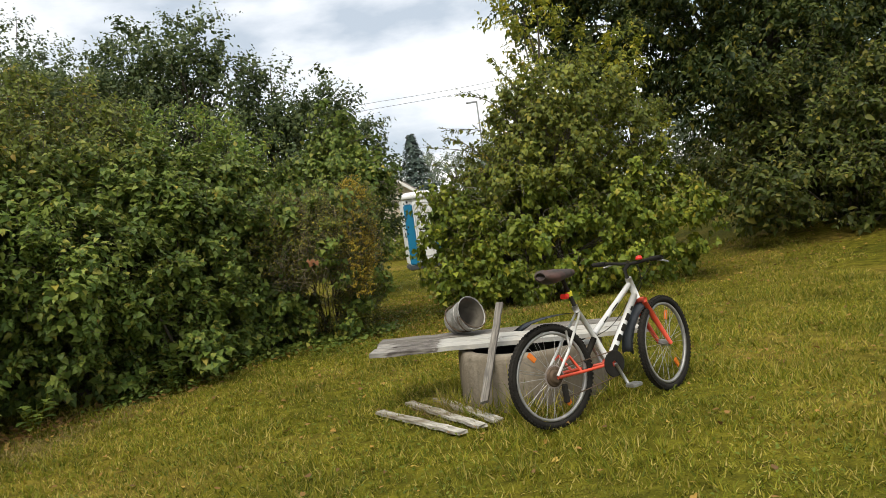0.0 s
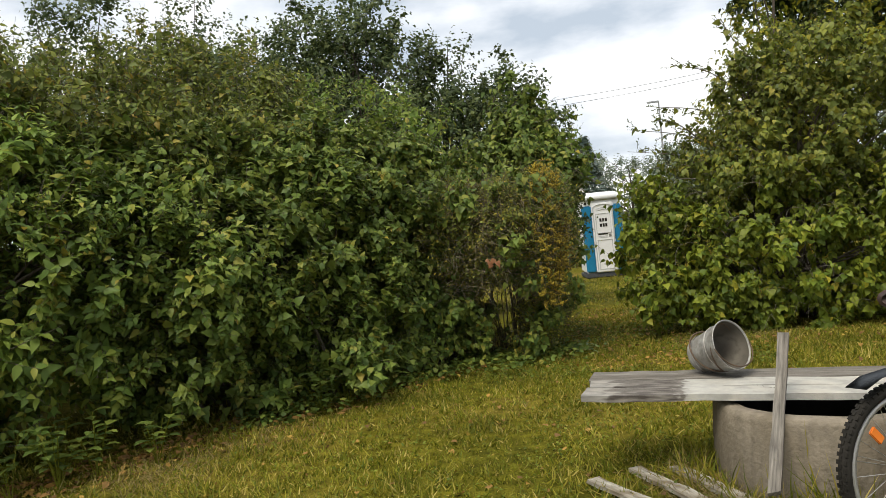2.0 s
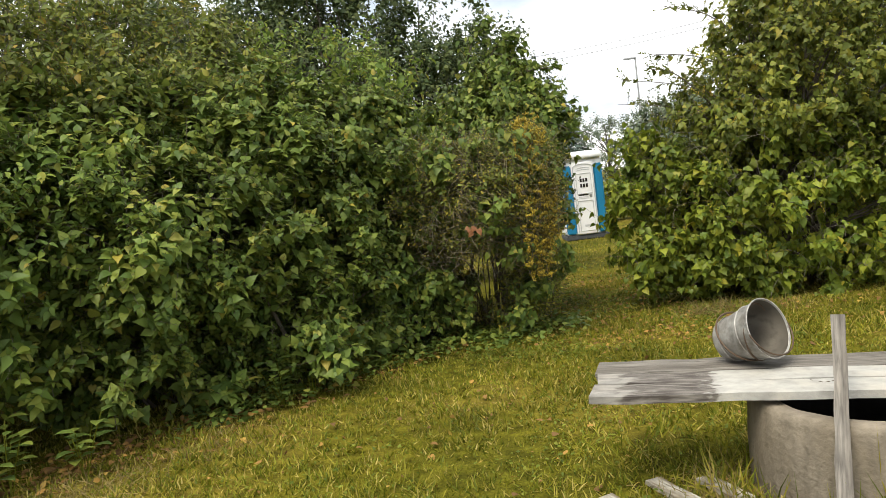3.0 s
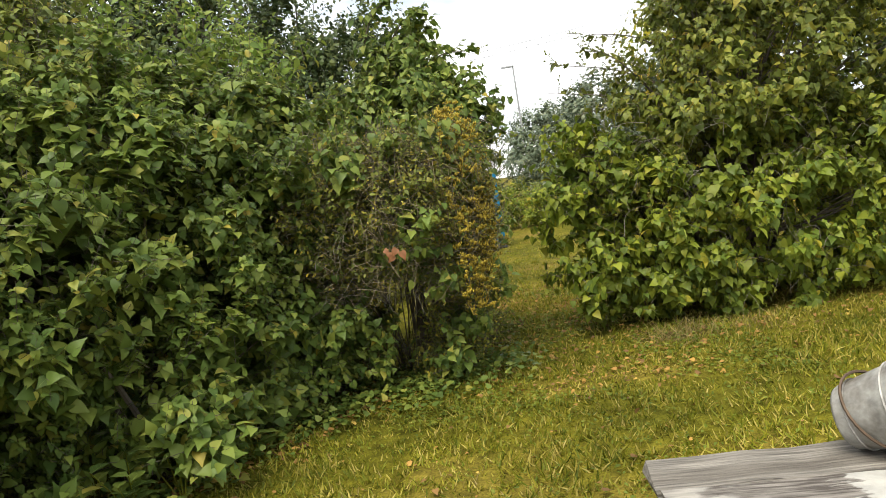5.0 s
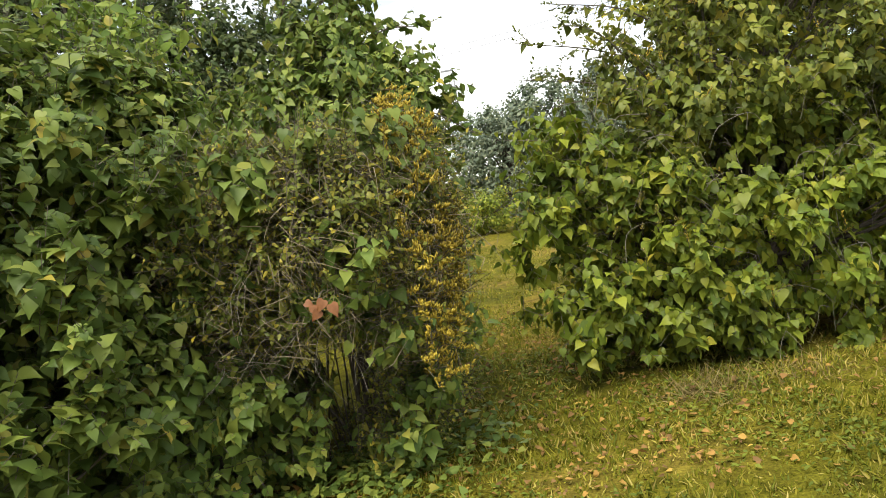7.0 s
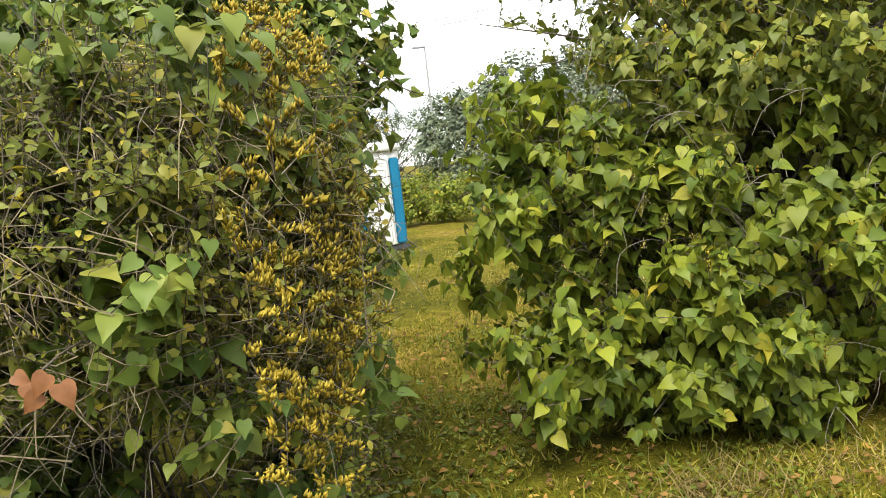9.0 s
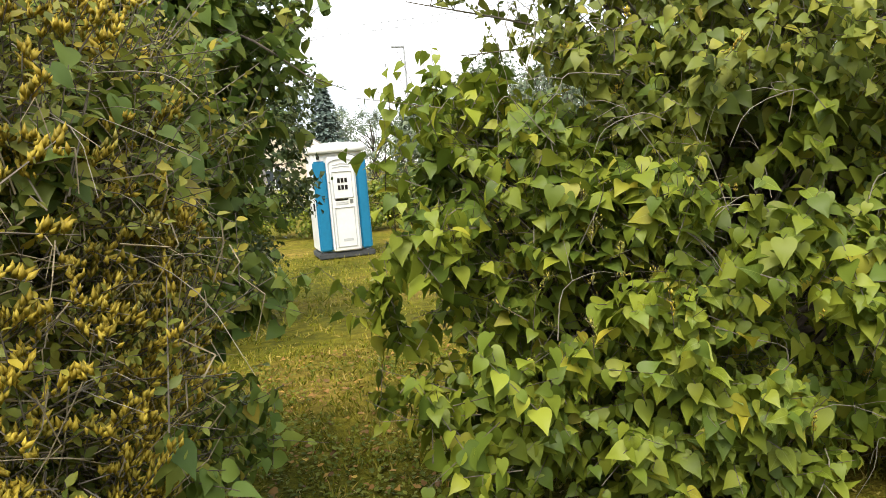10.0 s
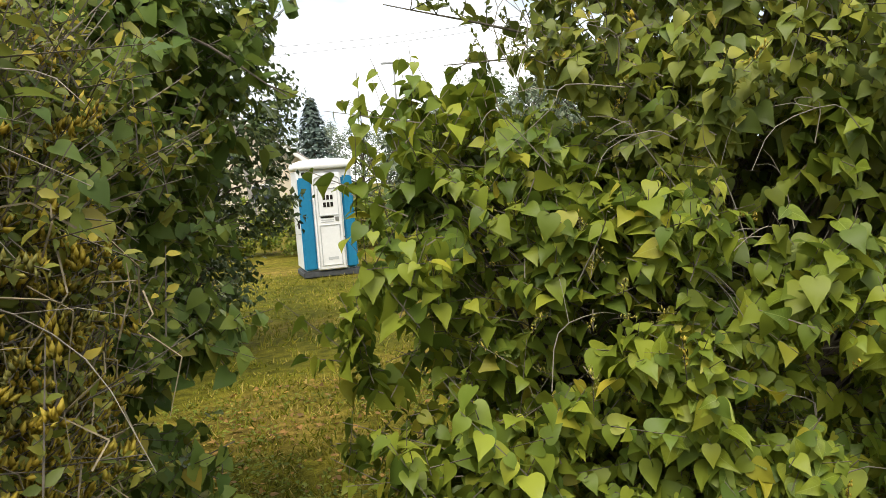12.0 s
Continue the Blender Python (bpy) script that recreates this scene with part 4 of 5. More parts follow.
LOW = [(x, 28.6 + 0.5 * math.sin(x * 1.7), 0.42, 1.0, 0.7, 0.72 + 0.12 * math.sin(x * 2.3)) for x in (-6.6, -5.2, -3.9, -2.7, -1.4, 0.0, 1.3, 2.6, 4.0, 5.4, 6.8)]
shrub("garden_hedge", "low yellow-green garden hedge behind the cabin", LOW, (0, 28.7, 2.0), 330, 0.4, 7, 0.12, M_LILAC, 60, template=DIA, n_stems=24, low=-0.3, clump=0.25, per=10)


# ---- house, poles and wires ----
M_WALLC = mat("cream_render", (0.62, 0.54, 0.42), 0.9, var=0.08, scale=5, stain=0.2)
M_ROOF = mat("brown_roof", (0.30, 0.27, 0.25), 0.85, var=0.25, scale=3)
M_PANE = mat("dark_pane", (0.05, 0.06, 0.07), 0.12, var=0.1, bump=0.0)
M_TRIMW = mat("white_trim", (0.75, 0.74, 0.70), 0.6, var=0.06)


def build_house():
    t = thing("house", (-4.6, 44.0, -0.38), "cream rendered house with a brown gable roof", "house")
    w, d, e, r = 3.5, 9.0, 2.75, 5.3
    bm = bmesh.new()
    v = [bm.verts.new(p) for p in ((-w, 0, 0), (w, 0, 0), (w, 0, e), (0, 0, r), (-w, 0, e), (-w, d, 0), (w, d, 0), (w, d, e), (0, d, r), (-w, d, e))]
    for f in ((0, 1, 2, 3, 4), (9, 8, 7, 6, 5), (1, 6, 7, 2), (0, 4, 9, 5), (0, 5, 6, 1)):
        bm.faces.new([v[i] for i in f])
    part("wall", bm, M_WALLC, t)
    for s in (-1, 1):
        sl = math.atan2(r - e, w)
        ln = math.hypot(r - e, w) + 0.45
        m = Matrix.Translation((s * (w / 2 + 0.16), d / 2, (r + e) / 2 - 0.05)) @ Matrix.Rotation(s * sl, 4, "Y")
        part("roof", box(bmesh.new(), (0, 0, 0.07), (ln, d + 0.8, 0.12), m), M_ROOF, t)
        m2 = Matrix.Translation((s * (w / 2 + 0.16), -0.42, (r + e) / 2 - 0.05)) @ Matrix.Rotation(s * sl, 4, "Y")
        part("bargeboard", box(bmesh.new(), (0, 0, -0.02), (ln, 0.04, 0.16), m2), M_TRIMW, t)
    for x, z, ww, hh in ((1.0, 1.6, 1.1, 1.0), (-1.4, 1.6, 1.1, 1.0), (0.0, 3.7, 0.8, 0.9)):
        win = part("window", box(bmesh.new(), (x, -0.03, z), (ww, 0.06, hh)), M_TRIMW, t, "white window frame")
        for sx in (-1, 1):
            part("pane", box(bmesh.new(), (x + sx * ww * 0.235, -0.065, z), (ww * 0.4, 0.012, hh * 0.84)), M_PANE, win, "dark glass pane")


build_house()


def build_wires():
    M_POLE = mat("grey_pole", (0.28, 0.26, 0.24), 0.9, var=0.25)
    t = thing("power_pole", (-4.3, 40.0, -0.38), "grey wooden A-frame power pole behind the trees", "pole")
    part("pole", tube(bmesh.new(), [(-0.7, 0, -0.2), (0, 0, 7.3)], [0.13, 0.1], 8), M_POLE, t)
    part("brace", tube(bmesh.new(), [(0.8, 0, -0.2), (0.05, 0, 7.0)], [0.12, 0.09], 8), M_POLE, t)
    part("crossarm", box(bmesh.new(), (0, 0, 6.9), (1.4, 0.1, 0.12), bevel=0.01), M_POLE, t)
    for k, z in enumerate((7.1, 6.75)):
        w = thing("power_line", (-4.3, 39.9, z), "thin dark power line across the sky", "cable", "power lines")
        part("wire", tube(bmesh.new(), curve_pts([(0, 0, 0), (9, -3, -0.05 + 0.1 * k), (22, -8, 0.9)], 6), 0.009, 5), M_BLACK, w)
    t = thing("street_lamp", (3.2, 46.0, -0.38), "thin pale street lamp on a tall post", "lamp post")
    part("post", tube(bmesh.new(), [(0, 0, 0), (0, 0, 4.0), (0, 0, 7.6)], [0.07, 0.06, 0.045], 8), M_GREY, t)
    part("lamp_head", box(bmesh.new(), (-0.3, 0, 7.62), (0.7, 0.16, 0.1), bevel=0.03), M_GREY, t)


build_wires()


# ---- well and what lies on it ----
M_WHITEB = mat("white_bike_paint", (0.60, 0.59, 0.57), 0.4, var=0.06, bump=0.02, stain=0.2, stain_scale=9)
M_RED = mat("red_bike_paint", (0.62, 0.075, 0.035), 0.38, var=0.12, bump=0.02, stain=0.2, stain_scale=9)
M_ALU = mat("dull_aluminium", (0.38, 0.37, 0.35), 0.5, metal=0.6, var=0.2)
M_ZINC = mat("old_zinc", (0.40, 0.39, 0.36), 0.6, metal=0.2, var=0.4, scale=30, tint=(0.10, 0.08, 0.055), stain=0.8, stain_scale=14)
M_ZINCIN = mat("dark_zinc_inside", (0.13, 0.115, 0.09), 0.85, metal=0.0, var=0.5, tint=(0.03, 0.024, 0.018), stain=0.95, stain_scale=9)
M_ORANGE = mat("orange_reflector", (0.75, 0.20, 0.03), 0.25, var=0.05)
M_REDL = mat("red_light", (0.65, 0.03, 0.02), 0.25, var=0.05)
M_YELLOWP = mat("yellow_plastic", (0.72, 0.62, 0.04), 0.4, var=0.05)
M_DENIM = mat("dark_mudguard", (0.075, 0.085, 0.10), 0.6, var=0.15)
M_CHAIN = mat("rusty_chain", (0.13, 0.09, 0.06), 0.7, metal=0.6, var=0.3)

WELL = Vector((0.53, 5.52, 0))
RIM = 0.385


def build_well():
    t = thing("well", tuple(WELL), "round weathered concrete well ring standing in the lawn", "well")
    bm = lathe(bmesh.new(), [(0.52, -0.1), (0.535, 0.0), (0.53, 0.2), (0.525, RIM - 0.03), (0.515, RIM - 0.008), (0.50, RIM), (0.45, RIM), (0.437, RIM - 0.012), (0.43, RIM - 0.04), (0.43, -0.1)], 72, closed=True)
    for v in bm.verts:
        if v.co.z > 0.1:
            v.co += Vector((v.co.x, v.co.y, 0)).normalized() * 0.008 * noise.noise(v.co * 9) + Vector((0, 0, 0.007 * noise.noise(v.co * 7 + Vector((5, 0, 0)))))
    part("ring", bm, M_CONC, t, smooth=True)
    # inner wall and shaft, with the covered well's shade put into the colour
    bm = lathe(bmesh.new(), [(0.427, RIM - 0.05), (0.427, 0.03), (0.265, 0.03), (0.265, -1.8), (0.0, -1.8)], 40)
    part("shaft", bm, M_SHAFT_SHADE, t, "well shaft with its shade painted in near-black", smooth=False)


build_well()


def plank_mat():
    """White paint worn off to grey wood towards the board's left end."""
    m = mat("flaking_board", (0.38, 0.37, 0.335), 0.8, var=0.22, scale=16, bump=0.3, tint=(0.45, 0.41, 0.34), stain=0.5, stain_scale=8)
    n, l = m.node_tree.nodes, m.node_tree.links
    b = n["Principled BSDF"]
    src = b.inputs["Base Color"].links[0].from_socket
    co, sep, no = n.new("ShaderNodeTexCoord"), n.new("ShaderNodeSeparateXYZ"), n.new("ShaderNodeTexNoise")
    mp = n.new("ShaderNodeMapping")
    mp.inputs["Scale"].default_value = (7, 16, 12)
    no.inputs["Scale"].default_value, no.inputs["Detail"].default_value = 1.6, 8
    add = n.new("ShaderNodeMath")
    add.operation = "MULTIPLY_ADD"
    add.inputs[1].default_value = 0.55
    ramp = n.new("ShaderNodeValToRGB")
    ramp.color_ramp.interpolation = "LINEAR"
    e = ramp.color_ramp.elements
    e[0].position, e[0].color = 0.2, (0.75, 0.75, 0.75, 1)
    e[1].position, e[1].color = 0.74, (0, 0, 0, 1)
    for p, v in ((0.38, 0.45), (0.46, 1.0), (0.70, 1.0)):
        e.new(p).color = (v, v, v, 1)
    mix = n.new("ShaderNodeMixRGB")
    grain, wood = n.new("ShaderNodeTexNoise"), n.new("ShaderNodeValToRGB")
    gm = n.new("ShaderNodeMapping")
    gm.inputs["Scale"].default_value = (6, 60, 40)
    grain.inputs["Scale"].default_value, grain.inputs["Detail"].default_value = 1.5, 8
    wood.color_ramp.elements[0].position, wood.color_ramp.elements[0].color = 0.4, (0.06, 0.05, 0.042, 1)
    wood.color_ramp.elements[1].position, wood.color_ramp.elements[1].color = 0.65, (0.21, 0.19, 0.165, 1)
    l.new(co.outputs["Object"], gm.inputs[0])
    l.new(gm.outputs[0], grain.inputs["Vector"])
    l.new(grain.outputs["Fac"], wood.inputs["Fac"])
    l.new(wood.outputs["Color"], mix.inputs["Color2"])
    l.new(co.outputs["Object"], sep.inputs[0])
    l.new(co.outputs["Object"], mp.inputs[0])
    l.new(mp.outputs[0], no.inputs["Vector"])
    l.new(no.outputs["Fac"], add.inputs[0])
    l.new(sep.outputs["X"], add.inputs[2])
    l.new(add.outputs[0], ramp.inputs["Fac"])
    l.new(ramp.outputs["Color"], mix.inputs["Fac"])
    l.new(src, mix.inputs["Color1"])
    l.new(mix.outputs["Color"], b.inputs["Base Color"])
    return m


M_FLAKE = plank_mat()


def plank(bm, x0, x1, y0, y1, z, th, rng, n=14):
    """A rough board along x with wavering edges."""
    V = []
    for i in range(n + 1):
        x = x0 + (x1 - x0) * i / n + (rng.uniform(-0.012, 0.012) if i in (0, n) else 0)
        j = [rng.uniform(-0.004, 0.004) for _ in range(3)]
        V.append([bm.verts.new((x + (rng.uniform(-0.01, 0.01) if i in (0, n) else 0), y, zz)) for y, zz in ((y0 + j[0], z + j[2]), (y1 + j[1], z + j[2]), (y1 + j[1], z + th + j[2]), (y0 + j[0], z + th + j[2]))])
    for a, b in zip(V, V[1:]):
        for k in range(4):
            bm.faces.new((a[k], a[(k + 1) % 4], b[(k + 1) % 4], b[k]))
    bm.faces.new(V[0][::-1])
    bm.faces.new(V[-1])
    bmesh.ops.recalc_face_normals(bm, faces=bm.faces)
    return bm


def build_boards():
    rng = random.Random(9)
    top = RIM + 0.004
    white, grey = "white-painted board with a bare grey end across the well", "bare grey weathered board across the well"
    for k, (y0, y1, z, ma, lab, a, b) in enumerate(((5.385, 5.56, 0, M_FLAKE, white, -0.62, 1.36), (5.566, 5.73, 0.0, M_FLAKE, white, -0.6, 1.30), (5.736, 5.95, 0.0, M_PLANK, grey, -0.59, 1.40))):
        t = thing("well_board", (a, y0 + 0.02, top + 0.036), lab, "board", "boards over the well")
        t.rotation_euler = (0, radians(1.5), radians(-4))
        part("plank", plank(bmesh.new(), 0, b - a, 0, y1 - y0, z, 0.032, rng), ma, t)


build_boards()


def build_stick():
    a, b = Vector((0.13, 4.82, 0.16)), Vector((0.35, 5.46, 0.675))
    t = thing("wood_slat", tuple(a), "bare grey wooden slat leaning over the well rim", "slat")
    t.rotation_euler = (b - a).to_track_quat("X", "Z").to_euler()
    part("slat", plank(bmesh.new(), 0, (b - a).length, -0.025, 0.025, -0.01, 0.022, random.Random(3), 8), M_PLANK, t)
    for k, ((x0, y0), (x1, y1)) in enumerate((((-0.62, 5.42), (-0.03, 4.66)), ((-0.40, 5.56), (0.10, 4.72)), ((-0.20, 5.56), (0.20, 4.80)))):
        d = Vector((x1 - x0, y1 - y0, 0))
        t = thing("white_lath", (x0, y0, 0.02), "short white-painted lath lying in the grass", "lath", "laths in the grass", turn=math.degrees(math.atan2(d.y, d.x)))
        part("lath", plank(bmesh.new(), 0, d.length, -0.036, 0.036, 0.0, 0.02, random.Random(20 + k), 10), M_WPAINT, t)


build_stick()


def build_bucket():
    c = Vector((0.0, 5.88, 0.530))
    t = thing("bucket", tuple(c), "old zinc bucket lying on its side on the boards", "bucket")
    way = Vector((0.64, -0.68, 0.33)).normalized()
    m = way.to_track_quat("Z", "Y").to_matrix().to_4x4()
    t.matrix_basis = Matrix.Translation(c) @ m @ Matrix.Scale(0.92, 4)
    part("body", lathe(bmesh.new(), [(0.0, 0.0), (0.095, 0.0), (0.1, 0.01), (0.138, 0.245), (0.145, 0.25)], 40), M_ZINC, t, "dull zinc outside", smooth=True)
    # inside is darker than the body, with broad near-black blotches
    part("inside", lathe(bmesh.new(), [(0.0, 0.012), (0.092, 0.012), (0.135, 0.246)], 40), M_ZINCIN, t, "dark blotched inside", smooth=True)
    part("rim", tube(bmesh.new(), [(0.142 * math.cos(a), 0.142 * math.sin(a), 0.25) for a in (2 * math.pi * i / 40 for i in range(40))], 0.0035, 6, True), M_ZINC, t, "rolled rim", smooth=True)
    for r, z in ((0.108, 0.045), (0.128, 0.17)):
        part("hoop", tube(bmesh.new(), [(r * math.cos(a), r * math.sin(a), z) for a in (2 * math.pi * i / 40 for i in range(40))], 0.004, 5, True), M_ZINC, t)
    for k, (z, lean) in enumerate(((0.10, 0.05), (0.19, -0.04))):
        part("wound_chain", tube(bmesh.new(), [(0.133 * math.cos(a) * (0.92 + 0.3 * z), 0.133 * math.sin(a) * (0.92 + 0.3 * z), z + lean * math.cos(a + 1)) for a in (2 * math.pi * i / 30 for i in range(30))], 0.005, 5, True), M_CHAIN, t, "rusty chain wound round the bucket")
    part("handle", tube(bmesh.new(), [(0.145 * math.cos(a), -0.132 * math.sin(a), 0.25 + 0.03 * math.sin(a)) for a in (math.pi * i / 18 for i in range(19))], 0.004, 6), M_CHAIN, t, "bent wire handle")
    ch = thing("well_chain", (0.0, 5.60, RIM + 0.042), "rusty thin chain lying on the boards", "chain")
    rng = random.Random(5)
    pts = curve_pts([(-0.12, 0.05, 0), (0.02, -0.08, 0.0), (0.12, -0.12, 0.0), (0.2, -0.06, 0.0), (0.28, -0.14, 0), (0.36, -0.1, 0)], 6)
    link = None
    for i, p in enumerate(pts):
        d = (pts[min(i + 1, len(pts) - 1)] - pts[max(i - 1, 0)])
        if link is None:
            bm = tube(bmesh.new(), [(0.013 * math.cos(a), 0.007 * math.sin(a), 0) for a in (2 * math.pi * j / 10 for j in range(10))], 0.0025, 4, True)
            o = part("chain_link", bm, M_CHAIN, ch)
            link = o.data
        else:
            o = new("chain_link", link)
            o.parent = ch
        o.matrix_basis = Matrix.Translation(p) @ Matrix.Rotation(math.atan2(d.y, d.x), 4, "Z") @ Matrix.Rotation(radians(50 * (i % 2)), 4, "X")


build_bucket()


# ---- bicycle ----
M_PLASTICG = mat("cloudy_plastic", (0.30, 0.25, 0.22), 0.5, var=0.2)
M_SADDLE = mat("worn_saddle", (0.045, 0.034, 0.028), 0.7, var=0.4, scale=30, tint=(0.12, 0.05, 0.04), stain=0.6, stain_scale=12)


def build_bike():
    R, W = 0.335, 1.04
    t = thing("bicycle", (0.565, 4.57, 0.0), "white and red mountain bike leaning beside the well", "bicycle")
    t.rotation_euler, t.scale = (radians(-4), 0, radians(31)), (0.955, 0.955, 0.955)

    def circle(r, n=36):
        return [(r * math.cos(a), 0, r * math.sin(a)) for a in (2 * math.pi * i / n for i in range(n))]

    def wheel(x, steer, name, cog):
        w = new(name)
        w.parent = t
        w.location, w.rotation_euler = (x, 0, R), (0, 0, radians(steer))
        tyre = tube(bmesh.new(), circle(R - 0.025, 48), 0.0235, 10, True)
        part("tyre", tyre, M_BLACK, w, "black knobbly tyre", smooth=True)
        bm = bmesh.new()
        for i in range(72):
            for s in (-1, 0, 1):
                a = 2 * math.pi * (i + 0.5 * (s == 0)) / 72
                rr = R - 0.004 - 0.006 * abs(s)
                box(bm, (0, 0, 0), (0.010, 0.012, 0.016), Matrix.Translation((rr * math.cos(a), s * 0.016, rr * math.sin(a))) @ Matrix.Rotation(-a, 4, "Y"))
        part("tyre_tread", bm, M_BLACK, w, kind="stuff")
        bm = bmesh.new()
        n = 48
        rings = [[bm.verts.new((r * math.cos(2 * math.pi * i / n), y, r * math.sin(2 * math.pi * i / n))) for i in range(n)] for r, y in ((R - 0.05, -0.012), (R - 0.068, -0.010), (R - 0.068, 0.010), (R - 0.05, 0.012))]
        for a, b in zip(rings, rings[1:] + rings[:1]):
            for i in range(n):
                bm.faces.new((a[i], a[(i + 1) % n], b[(i + 1) % n], b[i]))
        part("rim", bm, M_ALU, w, "pale aluminium rim", smooth=True)
        part("hub", tube(bmesh.new(), [(0, -0.05, 0), (0, -0.03, 0), (0, 0.03, 0), (0, 0.05, 0)], [0.012, 0.024, 0.024, 0.012], 12), M_ALU, w)
        spoke = None
        for i in range(28):
            a, s = 2 * math.pi * i / 28, 1 if i % 2 else -1
            if spoke is None:
                o = part("spoke", tube(bmesh.new(), [(0.022, 0.028, 0), (R - 0.066, 0.0, 0.02)], 0.0016, 4), M_ALU, w)
                spoke = o.data
            else:
                o = new("spoke", spoke)
                o.parent = w
            o.matrix_basis = Matrix.Rotation(a, 4, "Y") @ Matrix.Diagonal((1, s, 1 if i % 4 < 2 else -1, 1))
        for a in ((2.3, 5.2) if cog else (1.2, 5.3)):
            part("reflector", box(bmesh.new(), (0, 0, 0), (0.07, 0.012, 0.035), Matrix.Rotation(-a, 4, "Y") @ Matrix.Translation((0.2, 0, 0)), 0.004), M_ORANGE, w, "orange spoke reflector")
        if cog:
            part("freewheel", lathe(bmesh.new(), [(0.0, 0), (0.066, 0.0), (0.06, 0.008), (0.05, 0.012), (0.045, 0.02), (0.036, 0.026), (0.0, 0.026)], 24, Matrix.Translation((0, -0.028, 0)) @ Matrix.Rotation(radians(90), 4, "X")), M_CHAIN, w, "rusty sprocket cluster", smooth=False)
            part("spoke_disc", lathe(bmesh.new(), [(0.02, 0.0), (0.075, 0.0), (0.075, 0.003), (0.02, 0.003)], 28, Matrix.Translation((0, -0.022, 0)) @ Matrix.Rotation(radians(90), 4, "X")), M_PLASTICG, w, "cloudy plastic spoke disc")

    wheel(0, 0, "rear_wheel", True)
    wheel(W, 14, "front_wheel", False)
    P = lambda name, pts, r, ma, lab="", s=10: part(name, tube(bmesh.new(), pts, r, s), ma, t, lab, smooth=True)
    P("top_tube", [(0.80, 0, 0.80), (0.41, 0, 0.53)], 0.019, M_WHITEB, "white frame tube")
    P("down_tube", [(0.83, 0, 0.72), (0.50, 0, 0.33)], 0.024, M_WHITEB, "white frame tube with dark lettering shapes")
    P("seat_tube", [(0.29, 0, 0.72), (0.40, 0, 0.52), (0.49, 0, 0.33)], 0.018, M_WHITEB)
    P("head_tube", [(0.795, 0, 0.84), (0.845, 0, 0.69)], 0.024, M_WHITEB)
    for s in (-1, 1):
        P("seat_stay", [(0.30, 0.02 * s, 0.69), (0.12, 0.055 * s, 0.47), (0.0, 0.06 * s, 0.34)], 0.009, M_WHITEB)
        P("chain_stay", [(0.49, 0.03 * s, 0.31), (0.2, 0.055 * s, 0.32), (0.0, 0.06 * s, 0.33)], 0.0105, M_RED, "red chain stay")
        P("fork_leg", [(0.86, 0.05 * s, 0.66), (0.93, 0.055 * s, 0.52), (1.04, 0.055 * s, 0.33)], [0.019, 0.019, 0.013], M_RED, "red suspension fork leg")
    for a, b in ((0.2, 0.34), (0.42, 0.62)):
        p0, p1 = Vector((0.41, 0, 0.53)), Vector((0.80, 0, 0.80))
        m = Matrix.Translation(p0.lerp(p1, (a + b) / 2)) @ Matrix.Rotation(-math.atan2(0.27, 0.39), 4, "Y")
        part("frame_mark", box(bmesh.new(), (0, 0, 0), ((b - a) * 0.42, 0.0405, 0.014), m, 0.003), M_BLACK, t, "dark plain lettering bar")
    P("bottom_tube_end", [(0.535, 0, 0.37), (0.50, 0, 0.33)], 0.0265, M_RED, "red lower end of the frame")
    P("shock", [(0.40, 0, 0.50), (0.33, 0, 0.42), (0.28, 0, 0.36)], 0.02, M_BLACK, "black rear shock")
    for s in (-1, 1):
        P("swing_arm", [(0.20, 0.05 * s, 0.33), (0.12, 0.055 * s, 0.44), (0.08, 0.055 * s, 0.42)], 0.009, M_RED, "red rear swing arm")
    P("brake_arm", [(0.13, -0.065, 0.50), (0.15, -0.03, 0.60)], 0.008, M_ALU)
    P("fork_crown", [(0.86, -0.062, 0.675), (0.86, 0.062, 0.675)], 0.02, M_RED)
    P("bottom_bracket", [(0.49, -0.04, 0.31), (0.49, 0.04, 0.31)], 0.026, M_RED)
    for a, b, wd in ((0.74, 0.82, 0.022), (0.58, 0.70, 0.03), (0.42, 0.54, 0.032), (0.27, 0.38, 0.034), (0.12, 0.22, 0.036)):
        p0, p1 = Vector((0.50, 0, 0.33)), Vector((0.83, 0, 0.72))
        q = p0.lerp(p1, (a + b) / 2)
        m = Matrix.Translation(q) @ Matrix.Rotation(-math.atan2(0.39, 0.33), 4, "Y")
        part("frame_mark", box(bmesh.new(), (0, 0, 0), ((b - a) * 0.5, 0.051, wd), m, 0.004), M_BLACK, t, "dark plain lettering bar")
    P("seat_post", [(0.30, 0, 0.69), (0.22, 0, 0.93)], 0.0135, M_BLACK, "black seat post")
    P("seat_clamp", [(0.295, 0, 0.70), (0.282, 0, 0.74)], 0.022, M_ALU)
    bm = bmesh.new()
    prof = [(-0.155, 0.05, 0.025), (-0.14, 0.085, 0.042), (-0.10, 0.095, 0.048), (-0.04, 0.08, 0.045), (0.03, 0.045, 0.036), (0.09, 0.028, 0.028), (0.12, 0.018, 0.018)]
    rings = []
    for x, hw, hh in prof:
        rings.append([bm.verts.new((0.2 + x, hw * math.cos(a), 0.96 + (0.012 if x < -0.1 else 0) + hh * math.sin(a))) for a in (2 * math.pi * j / 12 for j in range(12))])
    for a, b in zip(rings, rings[1:]):
        for j in range(12):
            bm.faces.new((a[j], a[(j + 1) % 12], b[(j + 1) % 12], b[j]))
    bm.faces.new(rings[0])
    bm.faces.new(rings[-1][::-1])
    part("saddle", bm, M_SADDLE, t, "worn black saddle with a red edge", smooth=True)
